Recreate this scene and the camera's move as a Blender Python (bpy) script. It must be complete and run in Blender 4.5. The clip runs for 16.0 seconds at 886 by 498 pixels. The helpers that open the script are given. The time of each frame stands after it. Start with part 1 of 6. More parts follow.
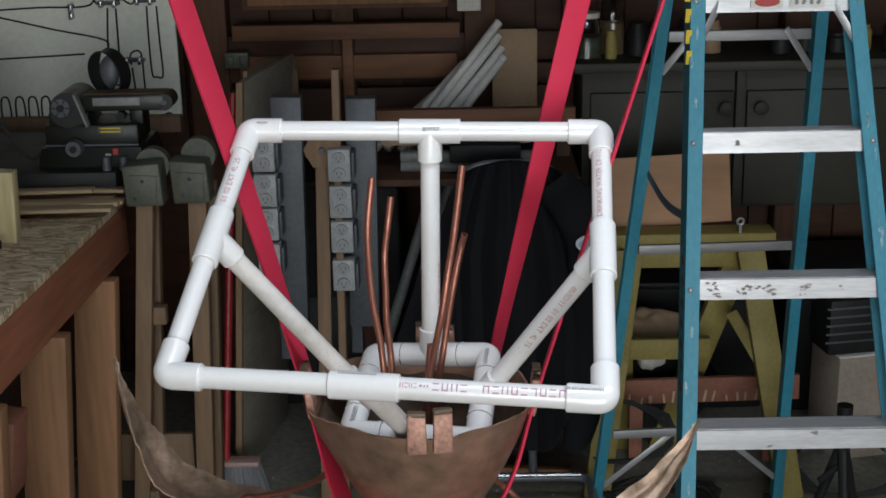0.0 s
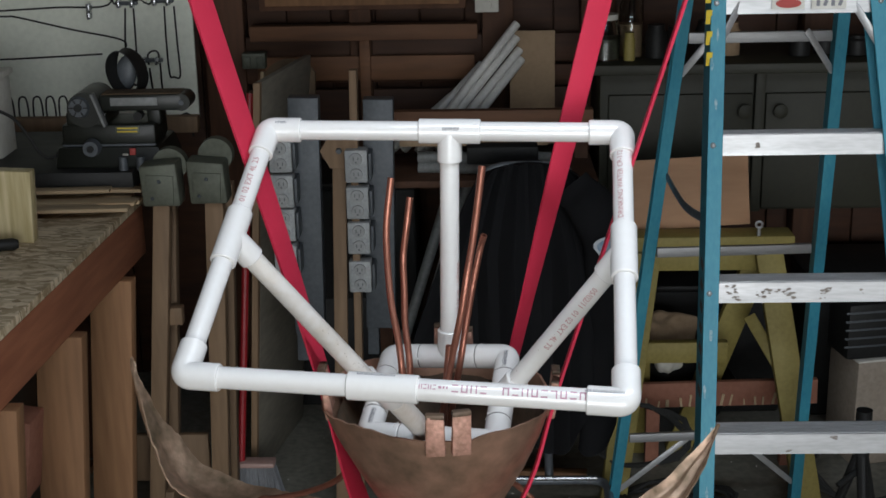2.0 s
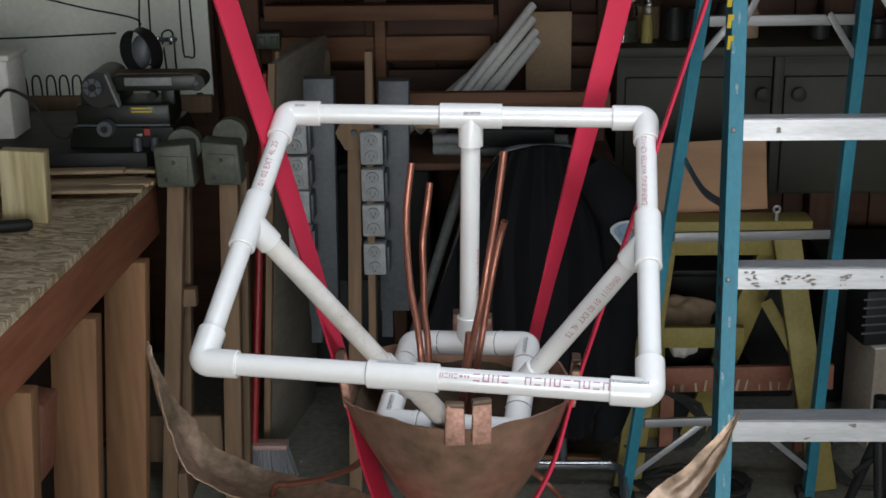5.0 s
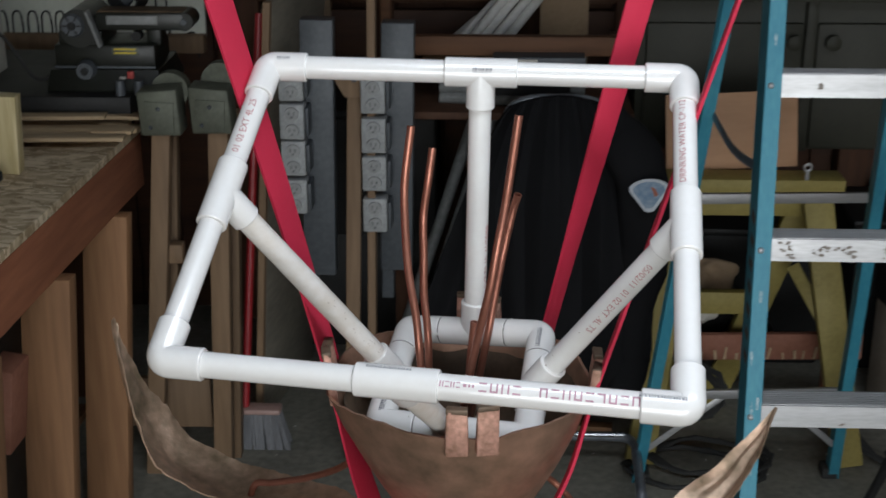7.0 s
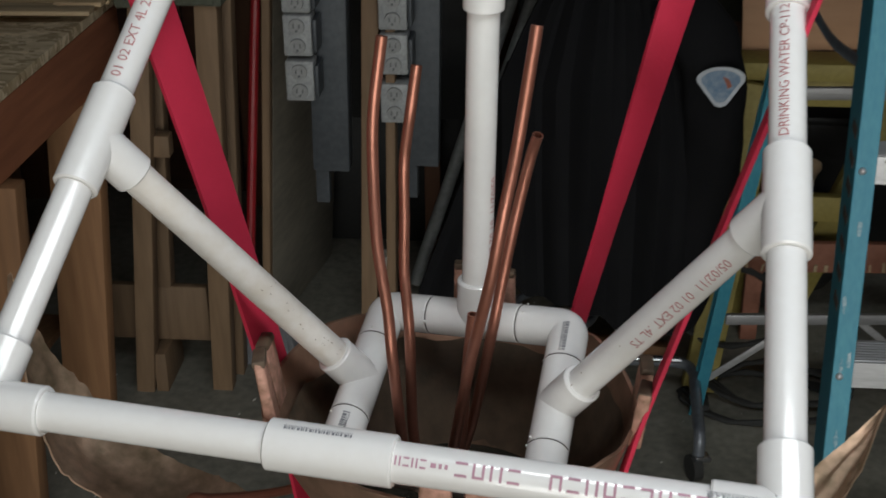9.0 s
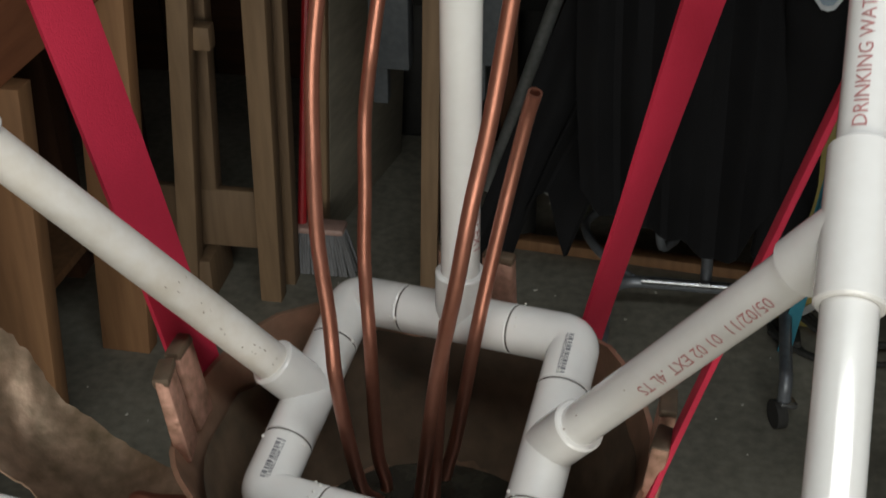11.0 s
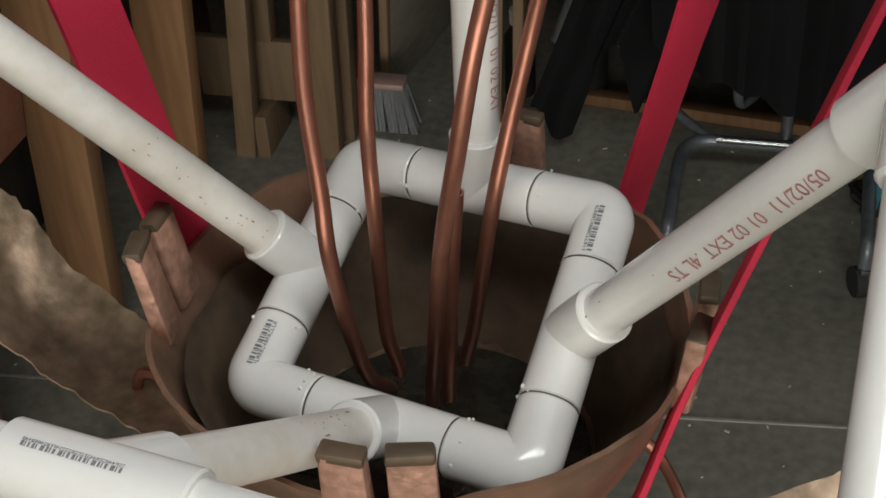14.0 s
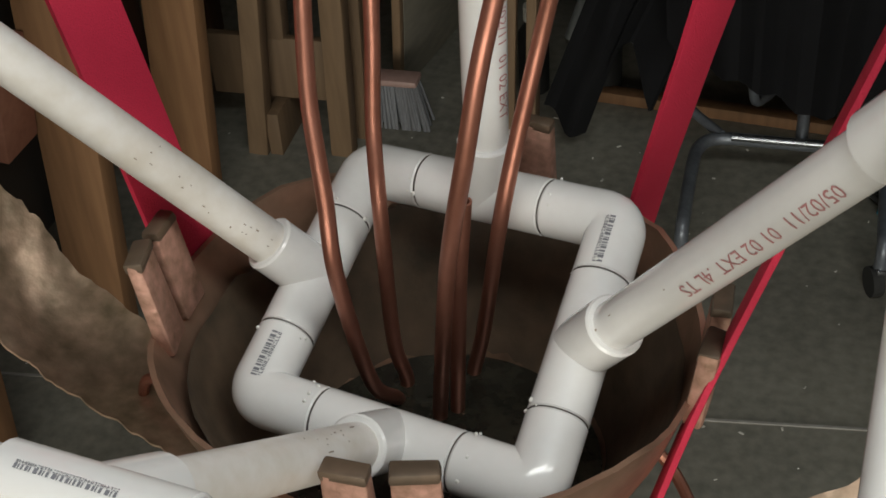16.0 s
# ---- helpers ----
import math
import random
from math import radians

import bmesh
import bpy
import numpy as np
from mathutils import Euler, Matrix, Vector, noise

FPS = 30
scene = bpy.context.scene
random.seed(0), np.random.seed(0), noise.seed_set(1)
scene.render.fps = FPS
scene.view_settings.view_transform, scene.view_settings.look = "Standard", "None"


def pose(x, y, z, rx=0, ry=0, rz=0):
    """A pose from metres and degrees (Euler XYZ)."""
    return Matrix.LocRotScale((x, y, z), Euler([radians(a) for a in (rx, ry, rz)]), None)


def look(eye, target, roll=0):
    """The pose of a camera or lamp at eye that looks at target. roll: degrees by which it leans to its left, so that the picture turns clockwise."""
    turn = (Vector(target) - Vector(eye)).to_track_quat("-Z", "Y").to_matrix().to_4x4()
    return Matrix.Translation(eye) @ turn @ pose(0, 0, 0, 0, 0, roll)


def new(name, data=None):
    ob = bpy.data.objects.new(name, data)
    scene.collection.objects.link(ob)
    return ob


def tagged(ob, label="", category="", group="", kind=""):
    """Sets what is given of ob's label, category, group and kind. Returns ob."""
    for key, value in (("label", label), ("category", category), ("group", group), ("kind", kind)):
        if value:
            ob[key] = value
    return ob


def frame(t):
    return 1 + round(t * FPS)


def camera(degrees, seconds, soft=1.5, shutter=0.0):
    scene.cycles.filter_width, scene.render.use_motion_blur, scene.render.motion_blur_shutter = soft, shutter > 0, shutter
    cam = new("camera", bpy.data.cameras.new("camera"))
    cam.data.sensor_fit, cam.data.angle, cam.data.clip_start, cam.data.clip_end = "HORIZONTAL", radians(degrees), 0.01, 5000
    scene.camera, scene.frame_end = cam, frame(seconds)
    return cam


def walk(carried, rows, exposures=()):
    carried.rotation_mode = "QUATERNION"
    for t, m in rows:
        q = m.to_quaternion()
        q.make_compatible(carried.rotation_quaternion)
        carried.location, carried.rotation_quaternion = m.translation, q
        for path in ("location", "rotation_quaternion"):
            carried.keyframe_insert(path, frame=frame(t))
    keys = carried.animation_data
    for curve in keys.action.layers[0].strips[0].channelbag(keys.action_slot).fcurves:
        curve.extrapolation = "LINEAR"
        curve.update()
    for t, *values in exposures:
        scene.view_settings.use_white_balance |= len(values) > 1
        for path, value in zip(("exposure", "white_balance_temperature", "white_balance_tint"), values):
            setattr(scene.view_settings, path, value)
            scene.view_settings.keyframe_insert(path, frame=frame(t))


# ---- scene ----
cam = camera(36.0, 16.0, soft=1.6, shutter=0.5)
PATH = [
    (0, (0.113, -0.735, 1.865), (0.084, 1.171, 1.259), -1.2),
    (0.5, (0.107, -0.724, 1.862), (0.071, 1.187, 1.273), -1.2),
    (1, (0.106, -0.726, 1.862), (0.067, 1.182, 1.267), -1.0),
    (1.5, (0.105, -0.725, 1.862), (0.059, 1.185, 1.269), -1.2),
    (2, (0.106, -0.724, 1.859), (0.056, 1.183, 1.257), -1.1),
    (2.5, (0.106, -0.719, 1.856), (0.053, 1.184, 1.243), -1.0),
    (3, (0.102, -0.707, 1.852), (0.05, 1.195, 1.234), -0.8),
    (3.5, (0.106, -0.705, 1.85), (0.057, 1.195, 1.228), -0.7),
    (4, (0.105, -0.703, 1.848), (0.049, 1.192, 1.21), -0.6),
    (4.2, (0.101, -0.704, 1.852), (0.03, 1.198, 1.237), -1.0),
    (6.3, (0.054, -0.649, 1.864), (0.06, 1.238, 1.202), 0.5),
    (6.5, (0.04, -0.608, 1.85), (0.084, 1.281, 1.196), 0.0),
    (7, (0.087, -0.45, 1.828), (0.013, 1.416, 1.111), -0.1),
    (7.5, (0.181, -0.303, 1.812), (-0.006, 1.539, 1.056), -0.3),
    (8, (0.179, -0.177, 1.787), (-0.036, 1.637, 0.972), -0.5),
    (8.5, (0.126, -0.046, 1.767), (0.0, 1.757, 0.913), -0.0),
    (9, (0.129, 0.054, 1.738), (-0.027, 1.824, 0.821), -0.4),
    (9.2, (0.148, 0.104, 1.733), (-0.047, 1.858, 0.791), -0.2),
    (11.3, (0.2, 0.36, 1.661), (-0.111, 1.992, 0.547), -1.5),
    (11.5, (0.197, 0.366, 1.65), (-0.081, 1.985, 0.509), -1.3),
    (12, (0.206, 0.399, 1.637), (-0.161, 1.975, 0.461), -1.9),
    (12.5, (0.212, 0.418, 1.63), (-0.161, 1.975, 0.432), -1.8),
    (13, (0.214, 0.43, 1.624), (-0.172, 1.969, 0.406), -2.5),
    (13.5, (0.219, 0.448, 1.616), (-0.179, 1.963, 0.373), -3.2),
    (14, (0.224, 0.455, 1.614), (-0.191, 1.963, 0.367), -3.7),
    (14.5, (0.226, 0.453, 1.616), (-0.197, 1.962, 0.372), -3.8),
    (15, (0.227, 0.453, 1.615), (-0.201, 1.955, 0.366), -3.9),
    (15.5, (0.226, 0.464, 1.611), (-0.205, 1.96, 0.355), -4.0),
    (16, (0.224, 0.473, 1.612), (-0.211, 1.97, 0.359), -4.1),
]
walk(cam, [(t, look(eye, target, roll)) for t, eye, target, roll in PATH], exposures=[(0, 0.14, 6400, 9), (6.5, 0.15, 6450, 9), (7.5, 0.07, 6450, 9), (8.0, -0.03, 6550, 9), (9.1, -0.15, 6900, 8), (11.3, -0.11, 7300, 7), (12.6, 0.04, 7400, 7), (16, 0.08, 7400, 7)])

# ---- light ----
world = bpy.data.worlds.new("sky")
scene.world = world
world.use_nodes = True
wn = world.node_tree
sky = wn.nodes.new("ShaderNodeTexSky")
sky.sky_type, sky.sun_disc = "NISHITA", False
sky.sun_elevation, sky.sun_rotation = radians(50), radians(15)
wn.links.new(sky.outputs[0], wn.nodes["Background"].inputs[0])
wn.nodes["Background"].inputs[1].default_value = 0.12
sun_data = bpy.data.lights.new("sun", "SUN")
sun_data.energy, sun_data.angle, sun_data.color = 3.0, radians(0.5), (1.0, 0.95, 0.88)
sun_lamp = new("sun", sun_data)
sun_lamp.matrix_world = look((0, 0, 10), (-2.2, -8.1, 0))
# daylight in the open garage door behind the camera, and in the roof light over the work
door_data = bpy.data.lights.new("door_daylight", "AREA")
door_data.shape, door_data.size, door_data.size_y = "RECTANGLE", 3.4, 2.1
door_data.energy, door_data.color = 118.0, (0.97, 0.985, 1.0)
door_lamp = new("door_daylight", door_data)
door_lamp.matrix_world = look((0.6, -3.38, 1.2), (0.6, 2, 1.0))
roof_data = bpy.data.lights.new("roof_daylight", "AREA")
roof_data.shape, roof_data.size, roof_data.size_y = "RECTANGLE", 1.8, 0.34
roof_data.energy, roof_data.color = 22.0, (0.86, 0.93, 1.0)
roof_lamp = new("roof_daylight", roof_data)
roof_lamp.matrix_world = look((0.75, 0.5, 2.56), (0.75, 0.5001, 0))


# ---- materials ----
def material(name, color, rough=0.6, metal=0.0, color2=None, scale=6.0, fine=60.0, bump=0.15, stretch=(1, 1, 1), coat=0.0, amount=0.5, piece=0.0, spec=0.5):
    """Two colours mixed by large blotches and fine grain, with bump and uneven gloss."""
    m = bpy.data.materials.new(name)
    m.use_nodes = True
    nt = m.node_tree
    b = nt.nodes["Principled BSDF"]
    b.inputs["Metallic"].default_value = metal
    b.inputs["Coat Weight"].default_value = coat
    b.inputs["Specular IOR Level"].default_value = spec
    tc = nt.nodes.new("ShaderNodeTexCoord")
    mp = nt.nodes.new("ShaderNodeMapping")
    mp.inputs["Scale"].default_value = stretch
    nt.links.new(tc.outputs["Object"], mp.inputs[0])
    big, small = nt.nodes.new("ShaderNodeTexNoise"), nt.nodes.new("ShaderNodeTexNoise")
    big.inputs["Scale"].default_value, big.inputs["Detail"].default_value = scale, 5
    small.inputs["Scale"].default_value, small.inputs["Detail"].default_value = fine, 3
    for n in (big, small):
        nt.links.new(mp.outputs[0], n.inputs[0])
    add = nt.nodes.new("ShaderNodeMath")
    add.operation = "MULTIPLY_ADD"
    add.inputs[1].default_value, add.inputs[2].default_value = 0.45, 0.0
    nt.links.new(small.outputs[0], add.inputs[0])
    add2 = nt.nodes.new("ShaderNodeMath")
    add2.operation = "MULTIPLY_ADD"
    add2.inputs[1].default_value = 0.55
    nt.links.new(big.outputs[0], add2.inputs[0])
    nt.links.new(add.outputs[0], add2.inputs[2])
    ramp = nt.nodes.new("ShaderNodeMapRange")
    ramp.inputs[1].default_value, ramp.inputs[2].default_value = 0.5 - 0.3 * amount, 0.5 + 0.3 * amount
    nt.links.new(add2.outputs[0], ramp.inputs[0])
    mix = nt.nodes.new("ShaderNodeMix")
    mix.data_type = "RGBA"
    c2 = color2 or tuple(c * 0.72 for c in color)
    mix.inputs[6].default_value, mix.inputs[7].default_value = (*color, 1), (*c2, 1)
    nt.links.new(ramp.outputs[0], mix.inputs[0])
    out = mix.outputs[2]
    if piece:
        info, hsv = nt.nodes.new("ShaderNodeObjectInfo"), nt.nodes.new("ShaderNodeHueSaturation")
        mr = nt.nodes.new("ShaderNodeMapRange")
        mr.inputs[3].default_value, mr.inputs[4].default_value = 1 - piece, 1 + piece
        nt.links.new(info.outputs["Random"], mr.inputs[0])
        nt.links.new(mr.outputs[0], hsv.inputs["Value"])
        nt.links.new(out, hsv.inputs["Color"])
        out = hsv.outputs[0]
    nt.links.new(out, b.inputs["Base Color"])
    rr = nt.nodes.new("ShaderNodeMapRange")
    rr.inputs[3].default_value, rr.inputs[4].default_value = max(0.03, rough - 0.1), min(1, rough + 0.12)
    nt.links.new(big.outputs[0], rr.inputs[0])
    nt.links.new(rr.outputs[0], b.inputs["Roughness"])
    if bump:
        bp = nt.nodes.new("ShaderNodeBump")
        bp.inputs["Strength"].default_value, bp.inputs["Distance"].default_value = bump, 0.004
        nt.links.new(add2.outputs[0], bp.inputs["Height"])
        nt.links.new(bp.outputs[0], b.inputs["Normal"])
    return m


PVC = material("pvc", (0.80, 0.79, 0.77), 0.17, 0, (0.75, 0.73, 0.705), 9, 120, 0.012, coat=0.5, amount=0.8)
PVC_CEMENT = material("pvc_cement", (0.86, 0.85, 0.82), 0.2, 0, (0.7, 0.68, 0.62), 60, 200, 0.3)
PVC_DIRTY = material("pvc_handled", (0.82, 0.80, 0.78), 0.3, 0, (0.60, 0.54, 0.46), 16, 90, 0.03, coat=0.2, amount=0.9)
SCUFF = material("brown_scuff", (0.36, 0.29, 0.22), 0.8, 0, (0.18, 0.14, 0.10), 300, 700, 0)
SEAM = material("seam_line", (0.12, 0.10, 0.085), 0.8, bump=0)
INK = material("black_ink", (0.22, 0.22, 0.24), 0.7, bump=0)
RED_INK = material("red_ink", (0.52, 0.23, 0.225), 0.7, bump=0)
PURPLE_INK = material("purple_ink", (0.52, 0.29, 0.36), 0.7, bump=0)
TUBE = material("copper_tube", (0.47, 0.20, 0.145), 0.38, 0.8, (0.31, 0.125, 0.08), 12, 90, 0.04, amount=0.9)
COPPER = material("weathered_copper", (0.52, 0.30, 0.21), 0.42, 0.65, (0.15, 0.105, 0.068), 10, 45, 0.4, amount=0.75)
DARK_COPPER = material("dark_brown_copper", (0.20, 0.13, 0.085), 0.55, 0.35, (0.05, 0.042, 0.03), 11, 60, 0.5, amount=0.8)
COPPER_TAB = material("bright_copper", (0.60, 0.325, 0.25), 0.5, 0.35, (0.25, 0.14, 0.09), 60, 160, 0.5, amount=0.55)
PETAL = material("hammered_copper", (0.62, 0.42, 0.30), 0.42, 0.45, (0.23, 0.17, 0.105), 9, 60, 0.8, amount=0.5)
GLOSSY_BLACK = material("glossy_black", (0.008, 0.008, 0.007), 0.12, 0, (0.03, 0.028, 0.02), 40, 120, 0.5)
WEB = material("red_webbing", (0.58, 0.018, 0.058), 0.75, 0, (0.43, 0.010, 0.038), 10, 900, 0.4, amount=0.7)
TEAL = material("teal_fibreglass", (0.020, 0.19, 0.28), 0.5, 0, (0.06, 0.28, 0.35), 14, 160, 0.12, stretch=(1, 1, 0.25), amount=0.6)
TEAL_WORN = material("worn_teal_edge", (0.40, 0.50, 0.52), 0.65, 0, (0.03, 0.22, 0.30), 40, 160, 0.2)
ALU = material("aluminium", (0.57, 0.57, 0.575), 0.40, 0.6, (0.43, 0.43, 0.43), 30, 220, 0.06, stretch=(0.15, 1, 1))
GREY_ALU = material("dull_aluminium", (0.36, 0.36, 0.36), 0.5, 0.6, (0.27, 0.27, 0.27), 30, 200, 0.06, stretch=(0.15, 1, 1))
PAINT_SPOT = material("paint_spots", (0.16, 0.13, 0.11), 0.8, 0, (0.30, 0.27, 0.24), 80, 200, 0.1)
PINE = material("pine", (0.235, 0.15, 0.085), 0.7, 0, (0.145, 0.09, 0.05), 7, 60, 0.12, stretch=(1, 1, 0.08), piece=0.15)
PINE_X = material("pine_lengthwise", (0.52, 0.40, 0.25), 0.7, 0, (0.40, 0.28, 0.16), 7, 70, 0.1, stretch=(0.1, 1, 1), piece=0.2)
PINE_FRESH = material("fresh_pine", (0.66, 0.56, 0.35), 0.6, 0, (0.36, 0.29, 0.13), 34, 90, 0.1, stretch=(1, 1, 0.07), amount=0.5)
PINE_OLD = material("aged_pine", (0.280, 0.143, 0.066), 0.75, 0, (0.160, 0.077, 0.034), 6, 60, 0.15, stretch=(1, 1, 0.08), piece=0.18)
RED_BOARD = material("reddish_board", (0.44, 0.17, 0.085), 0.6, 0, (0.26, 0.09, 0.045), 8, 60, 0.15, stretch=(1, 0.1, 1))
PLY = material("plywood", (0.52, 0.30, 0.17), 0.65, 0, (0.43, 0.24, 0.13), 4, 50, 0.06, stretch=(0.2, 1, 1.0))
BARN = material("brown_boarding", (0.082, 0.032, 0.013), 0.7, 0, (0.036, 0.014, 0.007), 5, 50, 0.2, stretch=(0.12, 1, 1), piece=0.25)
BARN_POST = material("brown_studs", (0.115, 0.050, 0.024), 0.75, 0, (0.06, 0.025, 0.012), 6, 50, 0.2, stretch=(1, 1, 0.12), piece=0.2)
WEATHERED = material("weathered_ply", (0.16, 0.105, 0.055), 0.8, 0, (0.045, 0.028, 0.016), 9, 60, 0.2, stretch=(1, 1, 0.25), amount=0.8)
PALE_CARD = material("pale_carton", (0.34, 0.285, 0.23), 0.8, 0, (0.25, 0.205, 0.16), 5, 80, 0.06)
CARDBOARD = material("cardboard", (0.36, 0.25, 0.155), 0.85, 0, (0.29, 0.2, 0.12), 5, 80, 0.06)
WHITE_WALL = material("white_pegboard", (0.74, 0.76, 0.66), 0.6, 0, (0.62, 0.64, 0.55), 3, 60, 0.05)
WHITE_BOX = material("white_card", (0.68, 0.66, 0.6), 0.7, 0, (0.55, 0.53, 0.47), 6, 70, 0.05)
OLIVE = material("olive_paint", (0.031, 0.030, 0.017), 0.6, 0, (0.019, 0.019, 0.011), 4, 70, 0.08, amount=0.8)
CONCRETE = material("concrete", (0.30, 0.285, 0.235), 0.75, 0, (0.135, 0.13, 0.105), 3.6, 45, 0.3, amount=0.6)
CLOTH = material("black_cloth", (0.006, 0.006, 0.007), 0.95, 0, (0.011, 0.011, 0.012), 7, 500, 0.3, spec=0.2)
YELLOW = material("yellow_paint", (0.33, 0.265, 0.075), 0.6, 0, (0.24, 0.19, 0.05), 9, 90, 0.1)
GREY_METAL = material("grey_steel", (0.095, 0.105, 0.115), 0.5, 0.2, (0.06, 0.067, 0.075), 6, 90, 0.05)
SOCKET = material("grey_socket_face", (0.33, 0.335, 0.33), 0.45, 0, (0.24, 0.245, 0.24), 60, 200, 0.1)
OUTLET = material("grey_outlet", (0.40, 0.41, 0.41), 0.5, 0, (0.26, 0.27, 0.27), 40, 160, 0.2)
PALE_CONDUIT = material("pale_conduit", (0.74, 0.73, 0.69), 0.5, 0, (0.56, 0.55, 0.52), 12, 80, 0.05)
BEAM = material("lighter_brown_beam", (0.19, 0.085, 0.038), 0.7, 0, (0.10, 0.044, 0.02), 5, 50, 0.2, stretch=(0.12, 1, 1), piece=0.2)
CONDUIT = material("grey_conduit", (0.24, 0.245, 0.24), 0.5, 0, (0.15, 0.155, 0.15), 10, 80, 0.04)
CHROME = material("steel_tube", (0.42, 0.43, 0.45), 0.25, 0.9, (0.28, 0.29, 0.30), 20, 90, 0.03)
PAINTED_TUBE = material("blue_grey_tube", (0.21, 0.23, 0.25), 0.35, 0.4, (0.13, 0.14, 0.16), 14, 90, 0.05)
BLACK = material("black_plastic", (0.010, 0.010, 0.010), 0.55, 0, (0.017, 0.017, 0.016), 15, 120, 0.06, spec=0.3)
RUBBER = material("rubber", (0.018, 0.018, 0.017), 0.8, 0, (0.03, 0.03, 0.028), 15, 120, 0.1)
BRACKET = material("grey_green_bracket", (0.13, 0.14, 0.105), 0.55, 0.3, (0.085, 0.09, 0.068), 18, 120, 0.15)
BRISTLE = material("grey_bristles", (0.22, 0.225, 0.235), 0.9, 0, (0.13, 0.13, 0.135), 30, 300, 0.4, stretch=(1, 1, 0.1))
RED_PLASTIC = material("red_plastic", (0.35, 0.015, 0.02), 0.45, 0, (0.25, 0.01, 0.015), 15, 100, 0.03)
PATCH_WHITE = material("patch_edge", (0.60, 0.63, 0.66), 0.8, bump=0.1)
PATCH_BLUE = material("patch_blue", (0.13, 0.22, 0.33), 0.8, 0, (0.30, 0.37, 0.44), 60, 160, 0.1)
PATCH_RED = material("patch_red", (0.42, 0.15, 0.10), 0.8, bump=0.1)
LABEL_RED = material("label_red", (0.45, 0.06, 0.05), 0.6, bump=0)
LABEL_YELLOW = material("label_yellow", (0.75, 0.55, 0.04), 0.6, bump=0)
RED_CHIP = material("raw_red_wood", (0.33, 0.14, 0.09), 0.75, 0, (0.25, 0.1, 0.06), 12, 70, 0.15)
GLASS = bpy.data.materials.new("glass")
GLASS.use_nodes = True
gb = GLASS.node_tree.nodes["Principled BSDF"]
gb.inputs["Transmission Weight"].default_value, gb.inputs["Roughness"].default_value = 1.0, 0.06
gb.inputs["Base Color"].default_value = (0.85, 0.9, 0.85, 1)


# strand board: overlapping pale and dark flakes
OSB = bpy.data.materials.new("strand_board")
OSB.use_nodes = True
on = OSB.node_tree
oc, om = on.nodes.new("ShaderNodeTexCoord"), on.nodes.new("ShaderNodeMapping")
om.inputs["Scale"].default_value, om.inputs["Rotation"].default_value = (30, 78, 30), (0, 0, 0.5)
on.links.new(oc.outputs["Object"], om.inputs[0])
wob = on.nodes.new("ShaderNodeTexNoise")
wob.inputs["Scale"].default_value = 0.35
on.links.new(om.outputs[0], wob.inputs[0])
warp = on.nodes.new("ShaderNodeVectorMath")
warp.operation = "MULTIPLY_ADD"
warp.inputs[1].default_value = (7, 7, 7)
on.links.new(wob.outputs[1], warp.inputs[0])
on.links.new(om.outputs[0], warp.inputs[2])
vor = on.nodes.new("ShaderNodeTexVoronoi")
vor.inputs["Scale"].default_value = 1.0
on.links.new(warp.outputs[0], vor.inputs["Vector"])
rmp = on.nodes.new("ShaderNodeValToRGB")
rmp.color_ramp.elements[0].color, rmp.color_ramp.elements[1].color = (0.31, 0.215, 0.115, 1), (0.84, 0.70, 0.50, 1)
mid = rmp.color_ramp.elements.new(0.5)
mid.color = (0.58, 0.455, 0.29, 1)
sepc = on.nodes.new("ShaderNodeSeparateColor")
on.links.new(vor.outputs["Color"], sepc.inputs[0])
on.links.new(sepc.outputs[0], rmp.inputs[0])
ob_ = on.nodes["Principled BSDF"]
on.links.new(rmp.outputs[0], ob_.inputs["Base Color"])
ob_.inputs["Roughness"].default_value = 0.75
obp = on.nodes.new("ShaderNodeBump")
obp.inputs["Strength"].default_value, obp.inputs["Distance"].default_value = 0.5, 0.002
on.links.new(sepc.outputs[1], obp.inputs["Height"])
on.links.new(obp.outputs[0], ob_.inputs["Normal"])


# ---- mesh helpers ----
def thing(name, at, label, category, group=""):
    ob = new(name)
    ob.empty_display_size = 0.05
    ob.location = at
    return tagged(ob, label, category, group)


def root_place(ob):
    p = Vector(ob.location)
    while ob.parent:
        ob = ob.parent
        p += Vector(ob.location)
    return p


def part(name, bm, mat, parent=None, label="", smooth=True):
    """Links a bmesh, drawn in world metres, as one mesh object under parent."""
    if parent is not None:
        bmesh.ops.translate(bm, verts=bm.verts, vec=-root_place(parent))
    me = bpy.data.meshes.new(name)
    bmesh.ops.recalc_face_normals(bm, faces=bm.faces)
    if smooth:
        for f in bm.faces:
            f.smooth = True
        for e in bm.edges:
            if len(e.link_faces) == 2 and e.calc_face_angle(0) > 0.6:
                e.smooth = False
    bm.to_mesh(me)
    bm.free()
    me.materials.append(mat)
    ob = new(name, me)
    ob.parent = parent
    if label:
        ob["label"] = label
    return ob


def structure(name, bm, mat, label="", category=""):
    return tagged(part(name, bm, mat), label, category, kind="structure")


def box(bm, c, s, rot=None, bevel=0.0):
    """A box of size s at c, turned by rot (a Matrix or degrees about x, y, z)."""
    made = bmesh.ops.create_cube(bm, size=1)["verts"]
    m = Matrix.Diagonal((*s, 1))
    if rot is not None:
        r = rot.to_4x4() if isinstance(rot, Matrix) else pose(0, 0, 0, *rot)
        m = r @ m
    bmesh.ops.transform(bm, matrix=Matrix.Translation(c) @ m, verts=made)
    if bevel:
        es = list({e for v in made for e in v.link_edges})
        bmesh.ops.bevel(bm, geom=es, offset=bevel, segments=2, affect="EDGES", profile=0.5)
    return bm


